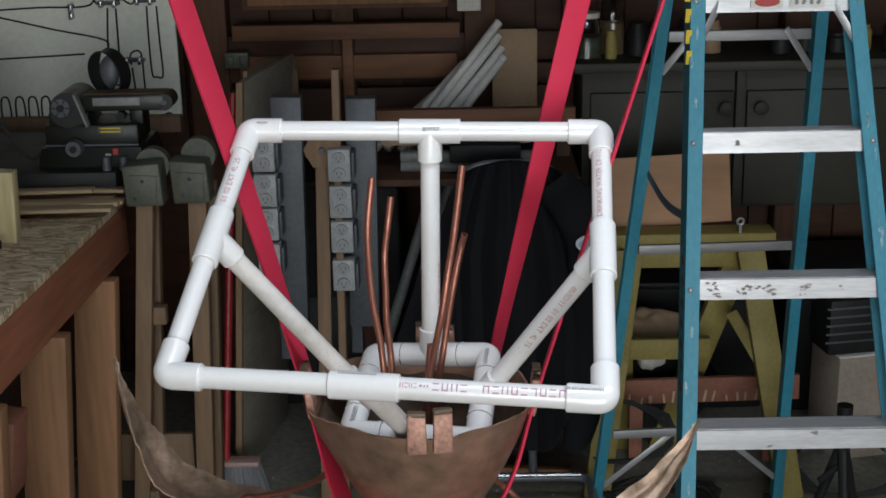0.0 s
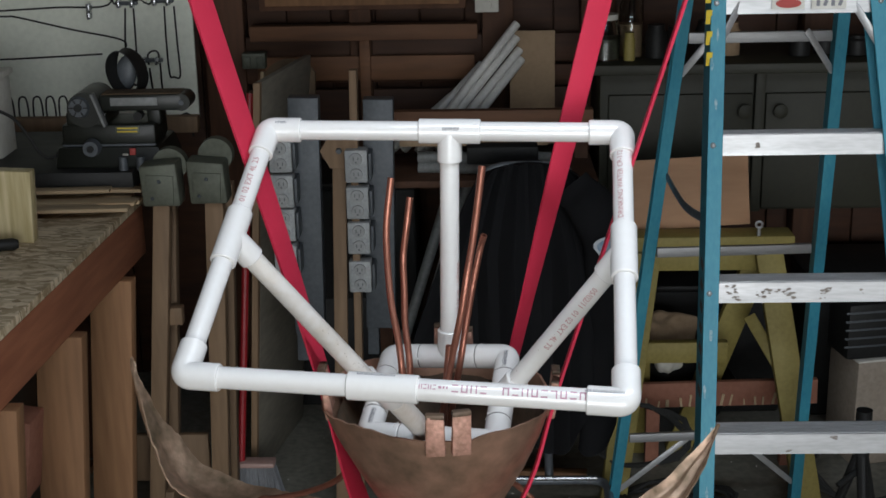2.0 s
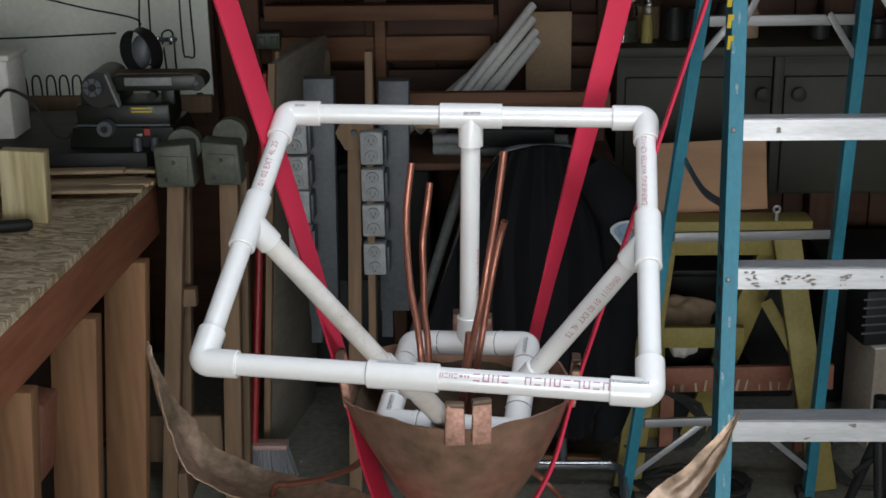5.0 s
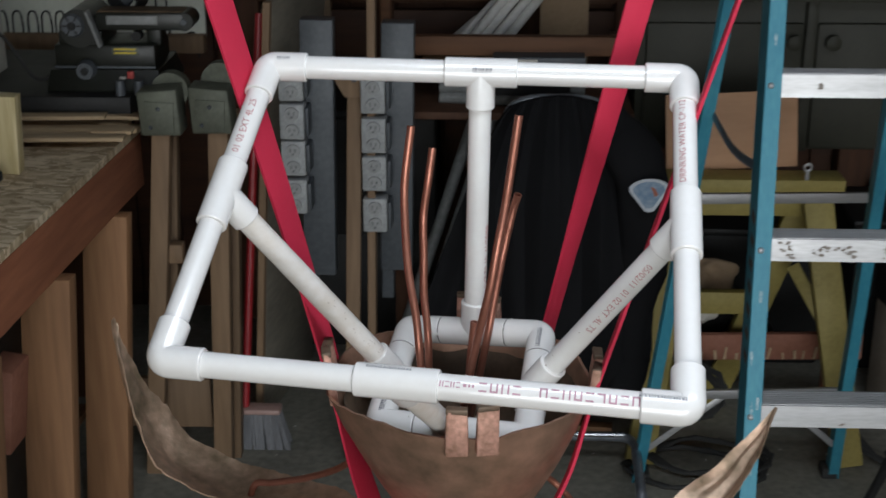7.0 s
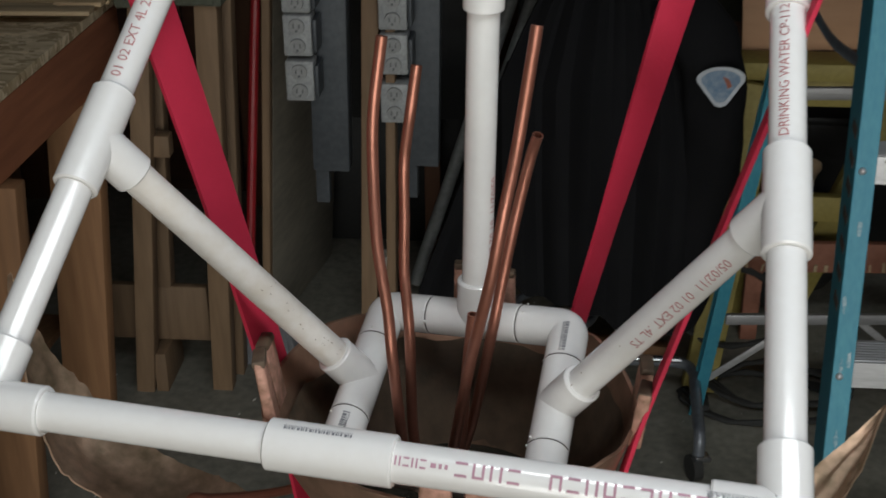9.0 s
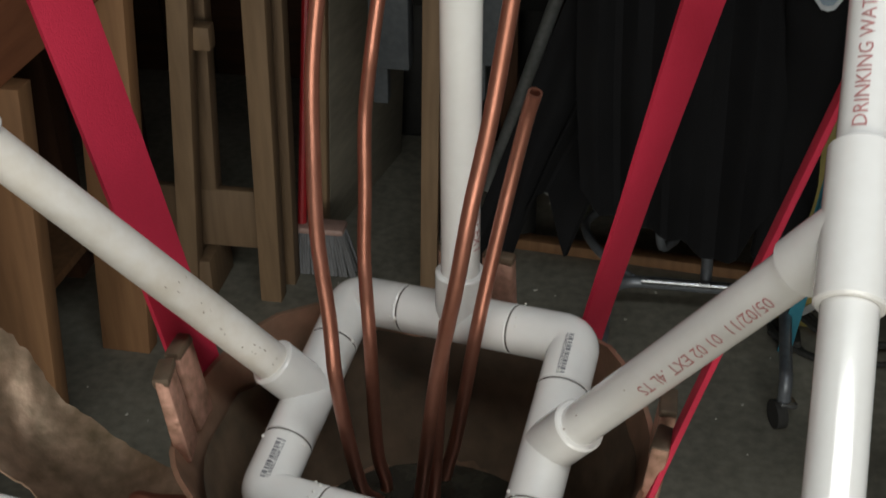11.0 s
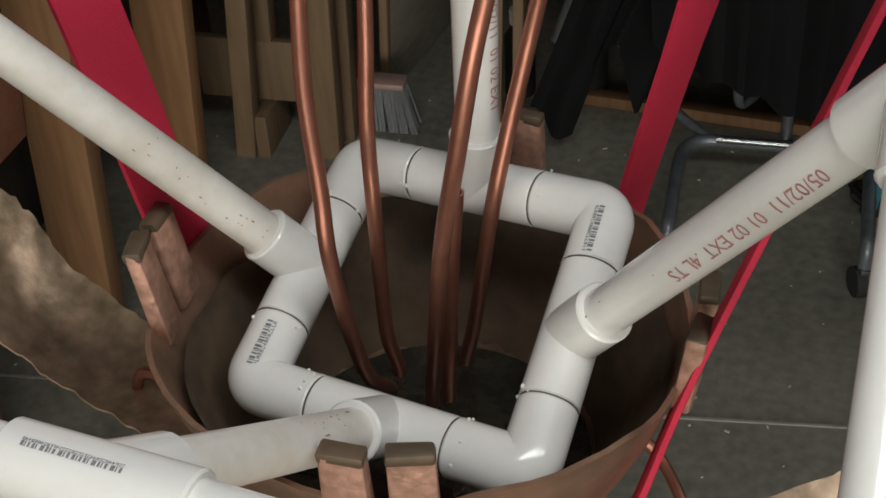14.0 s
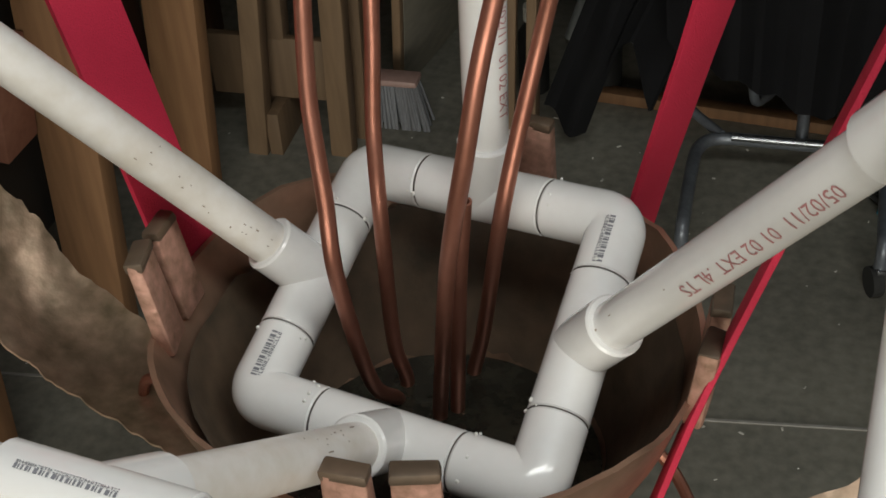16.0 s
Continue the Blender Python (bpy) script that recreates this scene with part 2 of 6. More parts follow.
def frame_of(d, up=(0, 0, 1)):
    """Axes whose z runs along d and whose y lies nearest to up."""
    z = Vector(d).normalized()
    x = Vector(up).cross(z)
    if x.length < 1e-4:
        x = Vector((1, 0, 0)).cross(z)
    x.normalize()
    return Matrix((x, z.cross(x), z)).transposed()


def beam(bm, a, b, w, h, up=(0, 0, 1), bevel=0.002):
    """A bar from a to b, w wide and h high (h towards up)."""
    a, b = Vector(a), Vector(b)
    return box(bm, (a + b) / 2, (w, h, (b - a).length), frame_of(b - a, up), bevel)


def smoothed(points, n=6):
    """A Catmull-Rom line through the points."""
    p = [Vector(q) for q in points]
    p = [2 * p[0] - p[1], *p, 2 * p[-1] - p[-2]]
    out = []
    for i in range(1, len(p) - 2):
        for k in range(n):
            t = k / n
            a, b, c, d = p[i - 1 : i + 3]
            out.append(0.5 * (2 * b + (c - a) * t + (2 * a - 5 * b + 4 * c - d) * t * t + (3 * b - a - 3 * c + d) * t**3))
    return out + [p[-2]]


def tube(bm, pts, r, n=14, cap=True, hollow=0.0):
    """A round tube along pts; r is a number or one number a point."""
    pts = [Vector(p) for p in pts]
    rs = r if isinstance(r, (list, tuple)) else [r] * len(pts)
    rings, side = [], None
    for i, p in enumerate(pts):
        d = (pts[min(i + 1, len(pts) - 1)] - pts[max(i - 1, 0)]).normalized()
        side = frame_of(d).col[0] if side is None else (side - d * side.dot(d)).normalized()
        other = d.cross(side)
        rings.append([bm.verts.new(p + rs[i] * (math.cos(2 * math.pi * k / n) * side + math.sin(2 * math.pi * k / n) * other)) for k in range(n)])
    for a, b in zip(rings, rings[1:]):
        for k in range(n):
            bm.faces.new((a[k], a[(k + 1) % n], b[(k + 1) % n], b[k]))
    if cap:
        if hollow:
            for ring, p, q in ((rings[0], pts[0], pts[1]), (rings[-1], pts[-1], pts[-2])):
                d = (q - p).normalized()
                lip = [bm.verts.new(p + (v.co - p) * hollow) for v in ring]
                deep = [bm.verts.new(v.co + d * 0.012) for v in lip]
                for k in range(n):
                    j = (k + 1) % n
                    bm.faces.new((ring[k], ring[j], lip[j], lip[k]))
                    bm.faces.new((lip[k], lip[j], deep[j], deep[k]))
                bm.faces.new(deep)
        else:
            bm.faces.new(rings[0][::-1])
            bm.faces.new(rings[-1])
    return bm


def collar(bm, a, b, r, n=20, lip=0.0012):
    """A cylinder from a to b with softened rims."""
    a, b = Vector(a), Vector(b)
    d = (b - a).normalized()
    return tube(bm, [a, a + d * 1e-5, a + d * lip, b - d * lip, b - d * 1e-5, b], [r * 0.6, r - lip, r, r, r - lip, r * 0.6], n)


def ribbon(bm, pts, w, thick, across, n=5):
    """A flat band along pts; across: a width direction, or one a point."""
    p = smoothed(pts, n)
    many = isinstance(across[0], (tuple, list, Vector))
    rows = []
    for i, q in enumerate(p):
        d = (p[min(i + 1, len(p) - 1)] - p[max(i - 1, 0)]).normalized()
        if many:
            f = i / (len(p) - 1) * (len(across) - 1)
            k = min(int(f), len(across) - 2)
            a = Vector(across[k]).lerp(Vector(across[k + 1]), f - k)
        else:
            a = Vector(across)
        a = (a - d * a.dot(d)).normalized()
        nrm = d.cross(a)
        rows.append([bm.verts.new(q + a * w * s / 2 + nrm * thick * t / 2) for s, t in ((-1, -1), (-0.9, -1.3), (0.9, -1.3), (1, -1), (1, 1), (0.9, 1.3), (-0.9, 1.3), (-1, 1))])
    for a, b in zip(rows, rows[1:]):
        for k in range(8):
            bm.faces.new((a[k], a[(k + 1) % 8], b[(k + 1) % 8], b[k]))
    bm.faces.new(rows[0][::-1])
    bm.faces.new(rows[-1])
    return bm


def lathe(bm, axis, profile, n=40, wobble=0.0):
    """A round body about a vertical axis from (radius, z) pairs."""
    rings = []
    for r, z in profile:
        rings.append([bm.verts.new((axis[0] + r * math.cos(a), axis[1] + r * math.sin(a), z)) for a in (2 * math.pi * k / n for k in range(n))])
    for a, b in zip(rings, rings[1:]):
        for k in range(n):
            bm.faces.new((a[k], a[(k + 1) % n], b[(k + 1) % n], b[k]))
    return rings


def B():
    return bmesh.new()


def lettering(text, size):
    """A flat mesh of the built-in font as (vertices, faces), starting at x = 0."""
    cu = bpy.data.curves.new("letters", "FONT")
    cu.body, cu.size, cu.resolution_u = text, size, 2
    ob = new("letters", cu)
    dg = bpy.context.evaluated_depsgraph_get()
    me = bpy.data.meshes.new_from_object(ob.evaluated_get(dg))
    bm = bmesh.new()
    bm.from_mesh(me)
    bmesh.ops.triangulate(bm, faces=bm.faces)
    for _ in range(4):
        long = [e for e in bm.edges if e.calc_length() > size * 0.16]
        bmesh.ops.subdivide_edges(bm, edges=long, cuts=1)
        bmesh.ops.triangulate(bm, faces=[f for f in bm.faces if len(f.verts) > 3])
    bm.verts.index_update()
    vs, fs = [tuple(v.co) for v in bm.verts], [tuple(v.index for v in f.verts) for f in bm.faces]
    bm.free()
    bpy.data.objects.remove(ob)
    bpy.data.meshes.remove(me)
    return vs, fs


def wrap_on_pipe(bm, vs, fs, a, b, r, start, facing, flip=False):
    """Lays flat letters round the pipe a-b, from start metres after a, on the side that faces the direction facing."""
    a, b = Vector(a), Vector(b)
    d = (b - a).normalized()
    nrm = Vector(facing)
    nrm = (nrm - d * nrm.dot(d)).normalized()
    up = nrm.cross(d)
    made = []
    for x, y, _ in vs:
        ang = y / r
        made.append(bm.verts.new(a + d * (start + x) + (r + 0.0004) * (math.cos(ang) * nrm + math.sin(ang) * up)))
    for f in fs:
        try:
            bm.faces.new([made[i] for i in f])
        except ValueError:
            pass
    return bm


def bars(widths, h, gap=0.35):
    """Plain bars in place of writing, as flat (vertices, faces)."""
    vs, fs, x = [], [], 0.0
    m = max(1, int(h / 0.0025))
    for w in widths:
        i = len(vs)
        for k in range(m + 1):
            vs += [(x, -h / 2 + h * k / m, 0), (x + w, -h / 2 + h * k / m, 0)]
        fs += [(i + 2 * k, i + 2 * k + 1, i + 2 * k + 3, i + 2 * k + 2) for k in range(m)]
        x += w * (1 + gap)
    return vs, fs


# ---- the place: floor, walls, ceiling ----
bm = B()
box(bm, (0, 0.2, -0.05), (6.0, 7.1, 0.1))
floor = structure("floor", bm, CONCRETE, "grey-brown bare concrete garage floor", "floor")
bm = B()
box(bm, (0, -14, -0.13), (60, 20, 0.1))
structure("ground", bm, CONCRETE, "pale concrete driveway outside the garage", "ground")
bm = B()
for x in np.arange(-2.9, 2.95, 0.145):
    box(bm, (x, 3.755, 1.25), (0.14, 0.02, 2.5), bevel=0.003)
box(bm, (0, 3.8, 1.25), (6, 0.06, 2.5))
structure("wall_north", bm, BARN, "dark red-brown boarded garage wall", "wall")
bm = B()
box(bm, (-2.95, 0.2, 1.25), (0.1, 7.1, 2.5))
structure("wall_west", bm, BARN, "dark brown garage side wall", "wall")
bm = B()
box(bm, (2.95, 0.2, 1.25), (0.1, 7.1, 2.5))
structure("wall_east", bm, BARN, "dark brown garage side wall", "wall")
bm = B()
box(bm, (-2.05, -3.4, 1.25), (1.9, 0.1, 2.5))
box(bm, (2.65, -3.4, 1.25), (0.7, 0.1, 2.5))
box(bm, (0.6, -3.4, 2.4), (3.4, 0.1, 0.2))
structure("wall_south", bm, BARN, "garage front wall with the wide open door", "wall")
bm = B()
box(bm, (-1.625, 0.2, 2.55), (2.85, 7.3, 0.1))
box(bm, (2.375, 0.2, 2.55), (1.35, 7.3, 0.1))
box(bm, (0.75, -1.8, 2.55), (1.9, 3.3, 0.1))
box(bm, (0.75, 2.5, 2.55), (1.9, 2.7, 0.1))
for y in (-3.0, -2.4, -1.8, -1.2, -0.6, 1.25, 1.8, 2.4, 3.0, 3.6):
    box(bm, (0, y, 2.44), (5.8, 0.045, 0.12))
structure("ceiling", bm, BARN, "dark boarded ceiling on joists", "ceiling")
bm = B()
beam(bm, (0.18, 2.043, 0.0012), (2.8, 2.30, 0.0012), 0.005, 0.003, bevel=0)
beam(bm, (-2.8, 1.77, 0.0012), (0.18, 2.043, 0.0012), 0.005, 0.003, bevel=0)
structure("floor_joint", bm, material("pale_joint", (0.42, 0.40, 0.36), 0.8), "pale joint line in the concrete", "joint")


# ---- the pipe frame ----
FL, FR, BR, BL = Vector((-0.253, 0.805, 1.219)), Vector((0.277, 0.731, 1.211)), Vector((0.307, 1.116, 1.443)), Vector((-0.183, 1.137, 1.449))
TL, TR, TB, TF = FL.lerp(BL, 0.530), FR.lerp(BR, 0.513), BL.lerp(BR, 0.516), FL.lerp(FR, 0.463)
# the small square at the foot, a little out of true
SBL, SBR, SFR, SFL = Vector((-0.021, 1.159, 1.099)), Vector((0.149, 1.103, 1.119)), Vector((0.128, 0.948, 1.057)), Vector((-0.047, 0.993, 1.050))
MB, MR, MF, ML = (SBL + SBR) / 2, (SBR + SFR) / 2, (SFR + SFL) / 2, (SFL + SBL) / 2
UB, UF, VR, VL = (SBR - SBL).normalized(), (SFR - SFL).normalized(), (SBR - SFR).normalized(), (SBL - SFL).normalized()
RP, RF, RS = 0.0137, 0.0174, 0.0178

pvc_frame = thing("pvc_pipe_frame", (0.03, 1.07, 1.03), "white plastic plumbing pipe frame standing in the copper bowl", "pipe frame")


def elbow(c, a, b, r=RF, reach=0.040):
    """A right-angled elbow at c, its sockets towards a and b."""
    c = Vector(c)
    da, db = (Vector(a) - c).normalized(), (Vector(b) - c).normalized()
    ra, rb = (min(reach, (Vector(q) - c).length / 2 - 0.0442) for q in (a, b))
    k = r * 0.62
    arc = []
    for i in range(9):
        t = i / 8
        arc.append(c + da * k * (1 - t) ** 2 + db * k * t**2)
    bm = B()
    pts = [c + da * ra, c + da * (ra - 1e-5), c + da * (ra - 0.0015), *arc, c + db * (rb - 0.0015), c + db * (rb - 1e-5), c + db * rb]
    tube(bm, pts, [r * 0.6, r * 0.94, r] + [r] * 9 + [r, r * 0.94, r * 0.6], 24)
    return part("elbow", bm, PVC, pvc_frame)


def tee(c, along, branch, half=0.042, r=RF, reach=0.043):
    """A tee at c: its run lies along, its branch points at branch."""
    c = Vector(c)
    d, q = Vector(along).normalized(), (Vector(branch) - c).normalized()
    bm = B()
    collar(bm, c - d * half, c + d * half, r, 24)
    collar(bm, c, c + q * reach, r, 24)
    return part("tee", bm, PVC, pvc_frame)


def pipe(a, b, mat=PVC, trim=0.02):
    a, b = Vector(a), Vector(b)
    d = (b - a).normalized()
    bm = B()
    tube(bm, [a + d * trim, b - d * trim], RP, 24)
    return part("pipe", bm, mat, pvc_frame)


for c, a, b in ((FL, FR, BL), (FR, FL, BR), (BR, FR, BL), (BL, FL, BR)):
    elbow(c, a, b, reach=0.046)
for c, a, b in ((SFL, SFR, SBL), (SFR, SFL, SBR), (SBR, SFR, SBL), (SBL, SFL, SBR)):
    elbow(c, a, b, RS, 0.06)
for c, al, br in ((TB, BR - BL, MB), (TL, BL - FL, ML), (TR, BR - FR, MR), (TF, FR - FL, MF)):
    tee(c, al, br, 0.043)
for c, al, br in ((MB, UB, TB), (MF, UF, TF), (MR, VR, TR), (ML, VL, TL)):
    tee(c, al, br, 0.0438, RS, 0.042)
pipe_bl_tb, pipe_tb_br = pipe(BL, TB), pipe(TB, BR)
pipe_fl_tl, pipe_tl_bl = pipe(FL, TL), pipe(TL, BL)
pipe_fr_tr, pipe_tr_br = pipe(FR, TR), pipe(TR, BR)
pipe_fl_tf, pipe_tf_fr = pipe(FL, TF), pipe(TF, FR)
arm_b, arm_l, arm_r, arm_f = pipe(TB, MB), pipe(TL, ML, PVC_DIRTY), pipe(TR, MR), pipe(TF, MF, PVC_DIRTY)
# dark hairline seams between the fittings of the small square
for m, al in ((MB, UB), (MF, UF), (MR, VR), (ML, VL)):
    for s in (-1, 1):
        bm = B()
        tube(bm, [m + al * s * 0.0437, m + al * s * 0.0443], RS * 0.975, 24)
        part("seam", bm, SEAM, pvc_frame)

# beads of dried cement at the sockets of the small square
random.seed(12)
for corner, p, q in ((SFL, UF, VL), (SBL, UB, -VL), (SBR, -UB, -VR), (SFR, -UF, VR)):
    for axis, other in ((p, q), (q, p)):
        for k in range(4):
            side = UF.cross(VL)
            ang = random.uniform(0.2, 2.6)
            at = corner + axis * random.uniform(0.036, 0.0436) + (side * math.sin(ang) + other * math.cos(ang)) * RS
            bm = B()
            bmesh.ops.create_uvsphere(bm, u_segments=8, v_segments=6, radius=random.uniform(0.0007, 0.0016), matrix=Matrix.Translation(at))
            part("cement_bead", bm, PVC_CEMENT, pvc_frame, "dried drip of pipe cement")

# printing on the pipes
bm = B()
vs, fs = lettering("05/02/11  01 02 EXT .4L TS", 0.0108)
wrap_on_pipe(bm, vs, fs, TR, MR, RP, 0.060, Vector((-0.04, -0.8, 0.44)))
part("print", bm, RED_INK, arm_r, "red printed date and code")["kind"] = "stuff"
bm = B()
vs, fs = lettering("05/02/11  01 02 EXT", 0.0100)
wrap_on_pipe(bm, vs, fs, TB, MB, RP, 0.19, Vector((0.75, -0.65, 0.2)))
part("print", bm, RED_INK, arm_b, "red printed date and code")["kind"] = "stuff"
bm = B()
vs, fs = lettering("01 02 EXT 4L 25", 0.0115)
wrap_on_pipe(bm, vs, fs, TL, BL, RP, 0.050, Vector((0.3, -0.7, 0.55)))
part("print", bm, RED_INK, pipe_tl_bl, "red printed code")["kind"] = "stuff"
bm = B()
vs, fs = lettering("DRINKING WATER CP-112", 0.0105)
wrap_on_pipe(bm, vs, fs, TR, BR, RP, 0.048, Vector((-0.1, -0.8, 0.5)))
part("print", bm, RED_INK, pipe_tr_br, "red printed words")["kind"] = "stuff"


def strokes(kinds, w, h, step, t=0.0017):
    """Plain letter-sized shapes in place of a maker's name: each a few straight strokes."""
    vs, fs = [], []
    for n, kind in enumerate(kinds):
        x = n * step
        for side, x0, x1, y0, y1 in (("l", 0, t, 0, h), ("r", w - t, w, 0, h), ("t", 0, w, h - t, h), ("m", 0, w, (h - t) / 2, (h + t) / 2), ("b", 0, w, 0, t)):
            if side in kind:
                m = max(1, int((y1 - y0) / 0.0025))
                i = len(vs)
                for k in range(m + 1):
                    y = y0 + (y1 - y0) * k / m - h / 2
                    vs += [(x + x0, y, 0), (x + x1, y, 0)]
                fs += [(i + 2 * k, i + 2 * k + 1, i + 2 * k + 3, i + 2 * k + 2) for k in range(m)]
    return vs, fs


bm = B()
PRINT_SIDE = Vector((0.0, -0.75, 0.65))
vs, fs = strokes(("lrb", "tb", "lrt", "lb", "tb", "lrt", "lr", "tb", "lrb"), 0.0078, 0.0095, 0.0112)
wrap_on_pipe(bm, vs, fs, FR, TF, RP, 0.046, PRINT_SIDE)
vs, fs = strokes(("tb", "lr", "lrt", "tb"), 0.0078, 0.0095, 0.0112)
wrap_on_pipe(bm, vs, fs, FR, TF, RP, 0.162, PRINT_SIDE)
vs, fs = bars((0.002, 0.002, 0.0035), 0.003, 0.9)
wrap_on_pipe(bm, vs, fs, FR, TF, RP, 0.208, PRINT_SIDE)
vs, fs = strokes(("tb", "lr", "tb", "lr"), 0.0040, 0.0060, 0.0055, 0.0012)
wrap_on_pipe(bm, vs, fs, FR, TF, RP, 0.222, PRINT_SIDE)
part("print", bm, PURPLE_INK, pipe_tf_fr, "purple printed maker's mark as plain bars")["kind"] = "stuff"


def fitting_marks(c, d, start, facing, r, widths, h):
    bm = B()
    random.seed(int(1000 * sum(widths)))
    pitch = h * 0.5
    vs, fs = strokes([random.choice(("lr", "tb", "lrt", "lb", "rm")) for _ in range(int(sum(widths) * 1.8 / pitch))], h * 0.34, h * 0.5, pitch, h * 0.12)
    wrap_on_pipe(bm, [(x, y - h * 0.75, 0) for x, y, _ in vs], fs, c, Vector(c) + Vector(d), r, start, facing)
    vs, fs = bars(widths, h * 0.8, 0.8)
    wrap_on_pipe(bm, vs, fs, c, Vector(c) + Vector(d), r, start, facing)
    part("print", bm, INK, pvc_frame, "small black stamped code")["kind"] = "stuff"


code = (0.0012, 0.0006, 0.0018, 0.0012, 0.0006, 0.0010, 0.0018, 0.0006, 0.0012, 0.0010, 0.0006, 0.0014)
fitting_marks(TB, BR - BL, -0.009, (0, -0.9, 0.45), RF, code, 0.004)
fitting_marks(BL, BR - BL, 0.012, (0, -0.6, 0.8), RF, code[:8], 0.003)
fitting_marks(SBR, -VR, 0.006, (-0.1, -0.6, 0.75), RS, code + code[:4], 0.004)
fitting_marks(SFL, VL, 0.004, (-0.05, -0.7, 0.7), RS, code + code[:4], 0.0045)
fitting_marks(FR, FL - FR, 0.002, (0, -0.5, 0.86), RF, code + code, 0.003)
fitting_marks(TF, FL - FR, -0.015, (0, -0.2, 0.97), RF, code + code, 0.0028)
# scuffs on the handled pipes
random.seed(4)
for owner, a, b, n in ((arm_l, TL, ML, 22), (arm_f, TF, MF, 14), (arm_r, TR, MR, 4)):
    for k in range(n):
        bm = B()
        s = random.uniform(0.55, 0.93) * (b - a).length
        vs, fs = bars((random.choice((0.0008, 0.0012, 0.002, 0.005)),), random.uniform(0.0005, 0.0011))
        y0 = random.uniform(-0.008, 0.010)
        wrap_on_pipe(bm, [(x, y + y0, 0) for x, y, _ in vs], fs, a, b, RP, s, (0, -0.6, 0.8))
        part("scuff", bm, SCUFF, owner, "brown scuff mark")

# ---- copper flower: bowl, tabs, petals ----
AX = (0.049, 1.046)
NEAR = Vector((0.003, -0.015, 0.016))
flower = thing("copper_flower", (AX[0], AX[1], 0.0), "weathered copper flower sculpture with a deep bowl and curling petals", "sculpture")
bm = B()
n = 64
outer, inner = [], []
PROFILE = ((0.0, 0.848), (0.035, 0.853), (0.060, 0.876), (0.092, 0.926), (0.122, 0.980), (0.143, 1.030), (0.152, 1.060), (0.156, 1.0))


def rim_height(a):
    """The rim dips between the four pairs of tabs."""
    return 1.075 - 0.006 * math.cos(4 * (a - math.pi / 2)) + 0.004 * math.sin(3 * a) + 0.004 * noise.noise((math.cos(a) * 9, math.sin(a) * 9, 0.7))


def bowl_ring(r, z, a, s):
    return (AX[0] + (r - s) * math.cos(a), AX[1] + 0.95 * (r - s) * math.sin(a), z)


prof = list(PROFILE[:-1])
for s, rows in ((0.0, outer), (0.0035, inner)):
    for j, (r, z) in enumerate(prof + [(0.156, None)]):
        row = []
        for k in range(n):
            a = 2 * math.pi * k / n
            zz = rim_height(a) if z is None else z + (s if z < 0.9 else 0)
            w = 0.0016 * noise.noise((math.cos(a) * 3, math.sin(a) * 3, zz * 14))
            w += 0.010 * max(0.0, math.cos(a - math.pi)) ** 3 * max(0.0, (zz - 0.99) / 0.085)
            row.append(bm.verts.new(bowl_ring(max(r + w, 0.001), zz, a, s if r > 0.02 else 0)))
        rows.append(row)
for rows, flip in ((outer, 1), (inner, -1)):
    for a, b in zip(rows, rows[1:]):
        for k in range(n):
            bm.faces.new((a[k], a[(k + 1) % n], b[(k + 1) % n], b[k])[::flip])
for k in range(n):
    bm.faces.new((outer[-1][k], outer[-1][(k + 1) % n], inner[-1][(k + 1) % n], inner[-1][k]))
bowl = part("bowl", bm, COPPER, flower, "brown weathered copper bowl with a raw rim")
# darker brown band set just inside the bowl wall, uneven along its top
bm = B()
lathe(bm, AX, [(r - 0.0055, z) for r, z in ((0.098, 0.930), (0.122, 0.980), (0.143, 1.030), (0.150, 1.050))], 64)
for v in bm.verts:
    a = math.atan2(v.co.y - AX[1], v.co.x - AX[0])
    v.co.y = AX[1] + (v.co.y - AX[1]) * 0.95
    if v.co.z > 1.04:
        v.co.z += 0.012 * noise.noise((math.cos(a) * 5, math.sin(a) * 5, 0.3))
part("inner_band", bm, DARK_COPPER, bowl, "dark brown band lining the inside of the bowl")
# near-black glossy disc closing off the lower part of the bowl
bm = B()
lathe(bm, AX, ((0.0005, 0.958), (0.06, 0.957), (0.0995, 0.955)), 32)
part("bottom_disc", bm, GLOSSY_BLACK, flower, "glossy black disc across the bottom of the bowl")
bm = B()
lathe(bm, AX, ((0.001, 0.845), (0.05, 0.846), (0.045, 0.80), (0.055, 0.70), (0.04, 0.60), (0.036, 0.20), (0.05, 0.034), (0.15, -0.004), (0.15, -0.016), (0.001, -0.016)), 32)
part("stem", bm, COPPER, flower, "copper stem below the bowl")


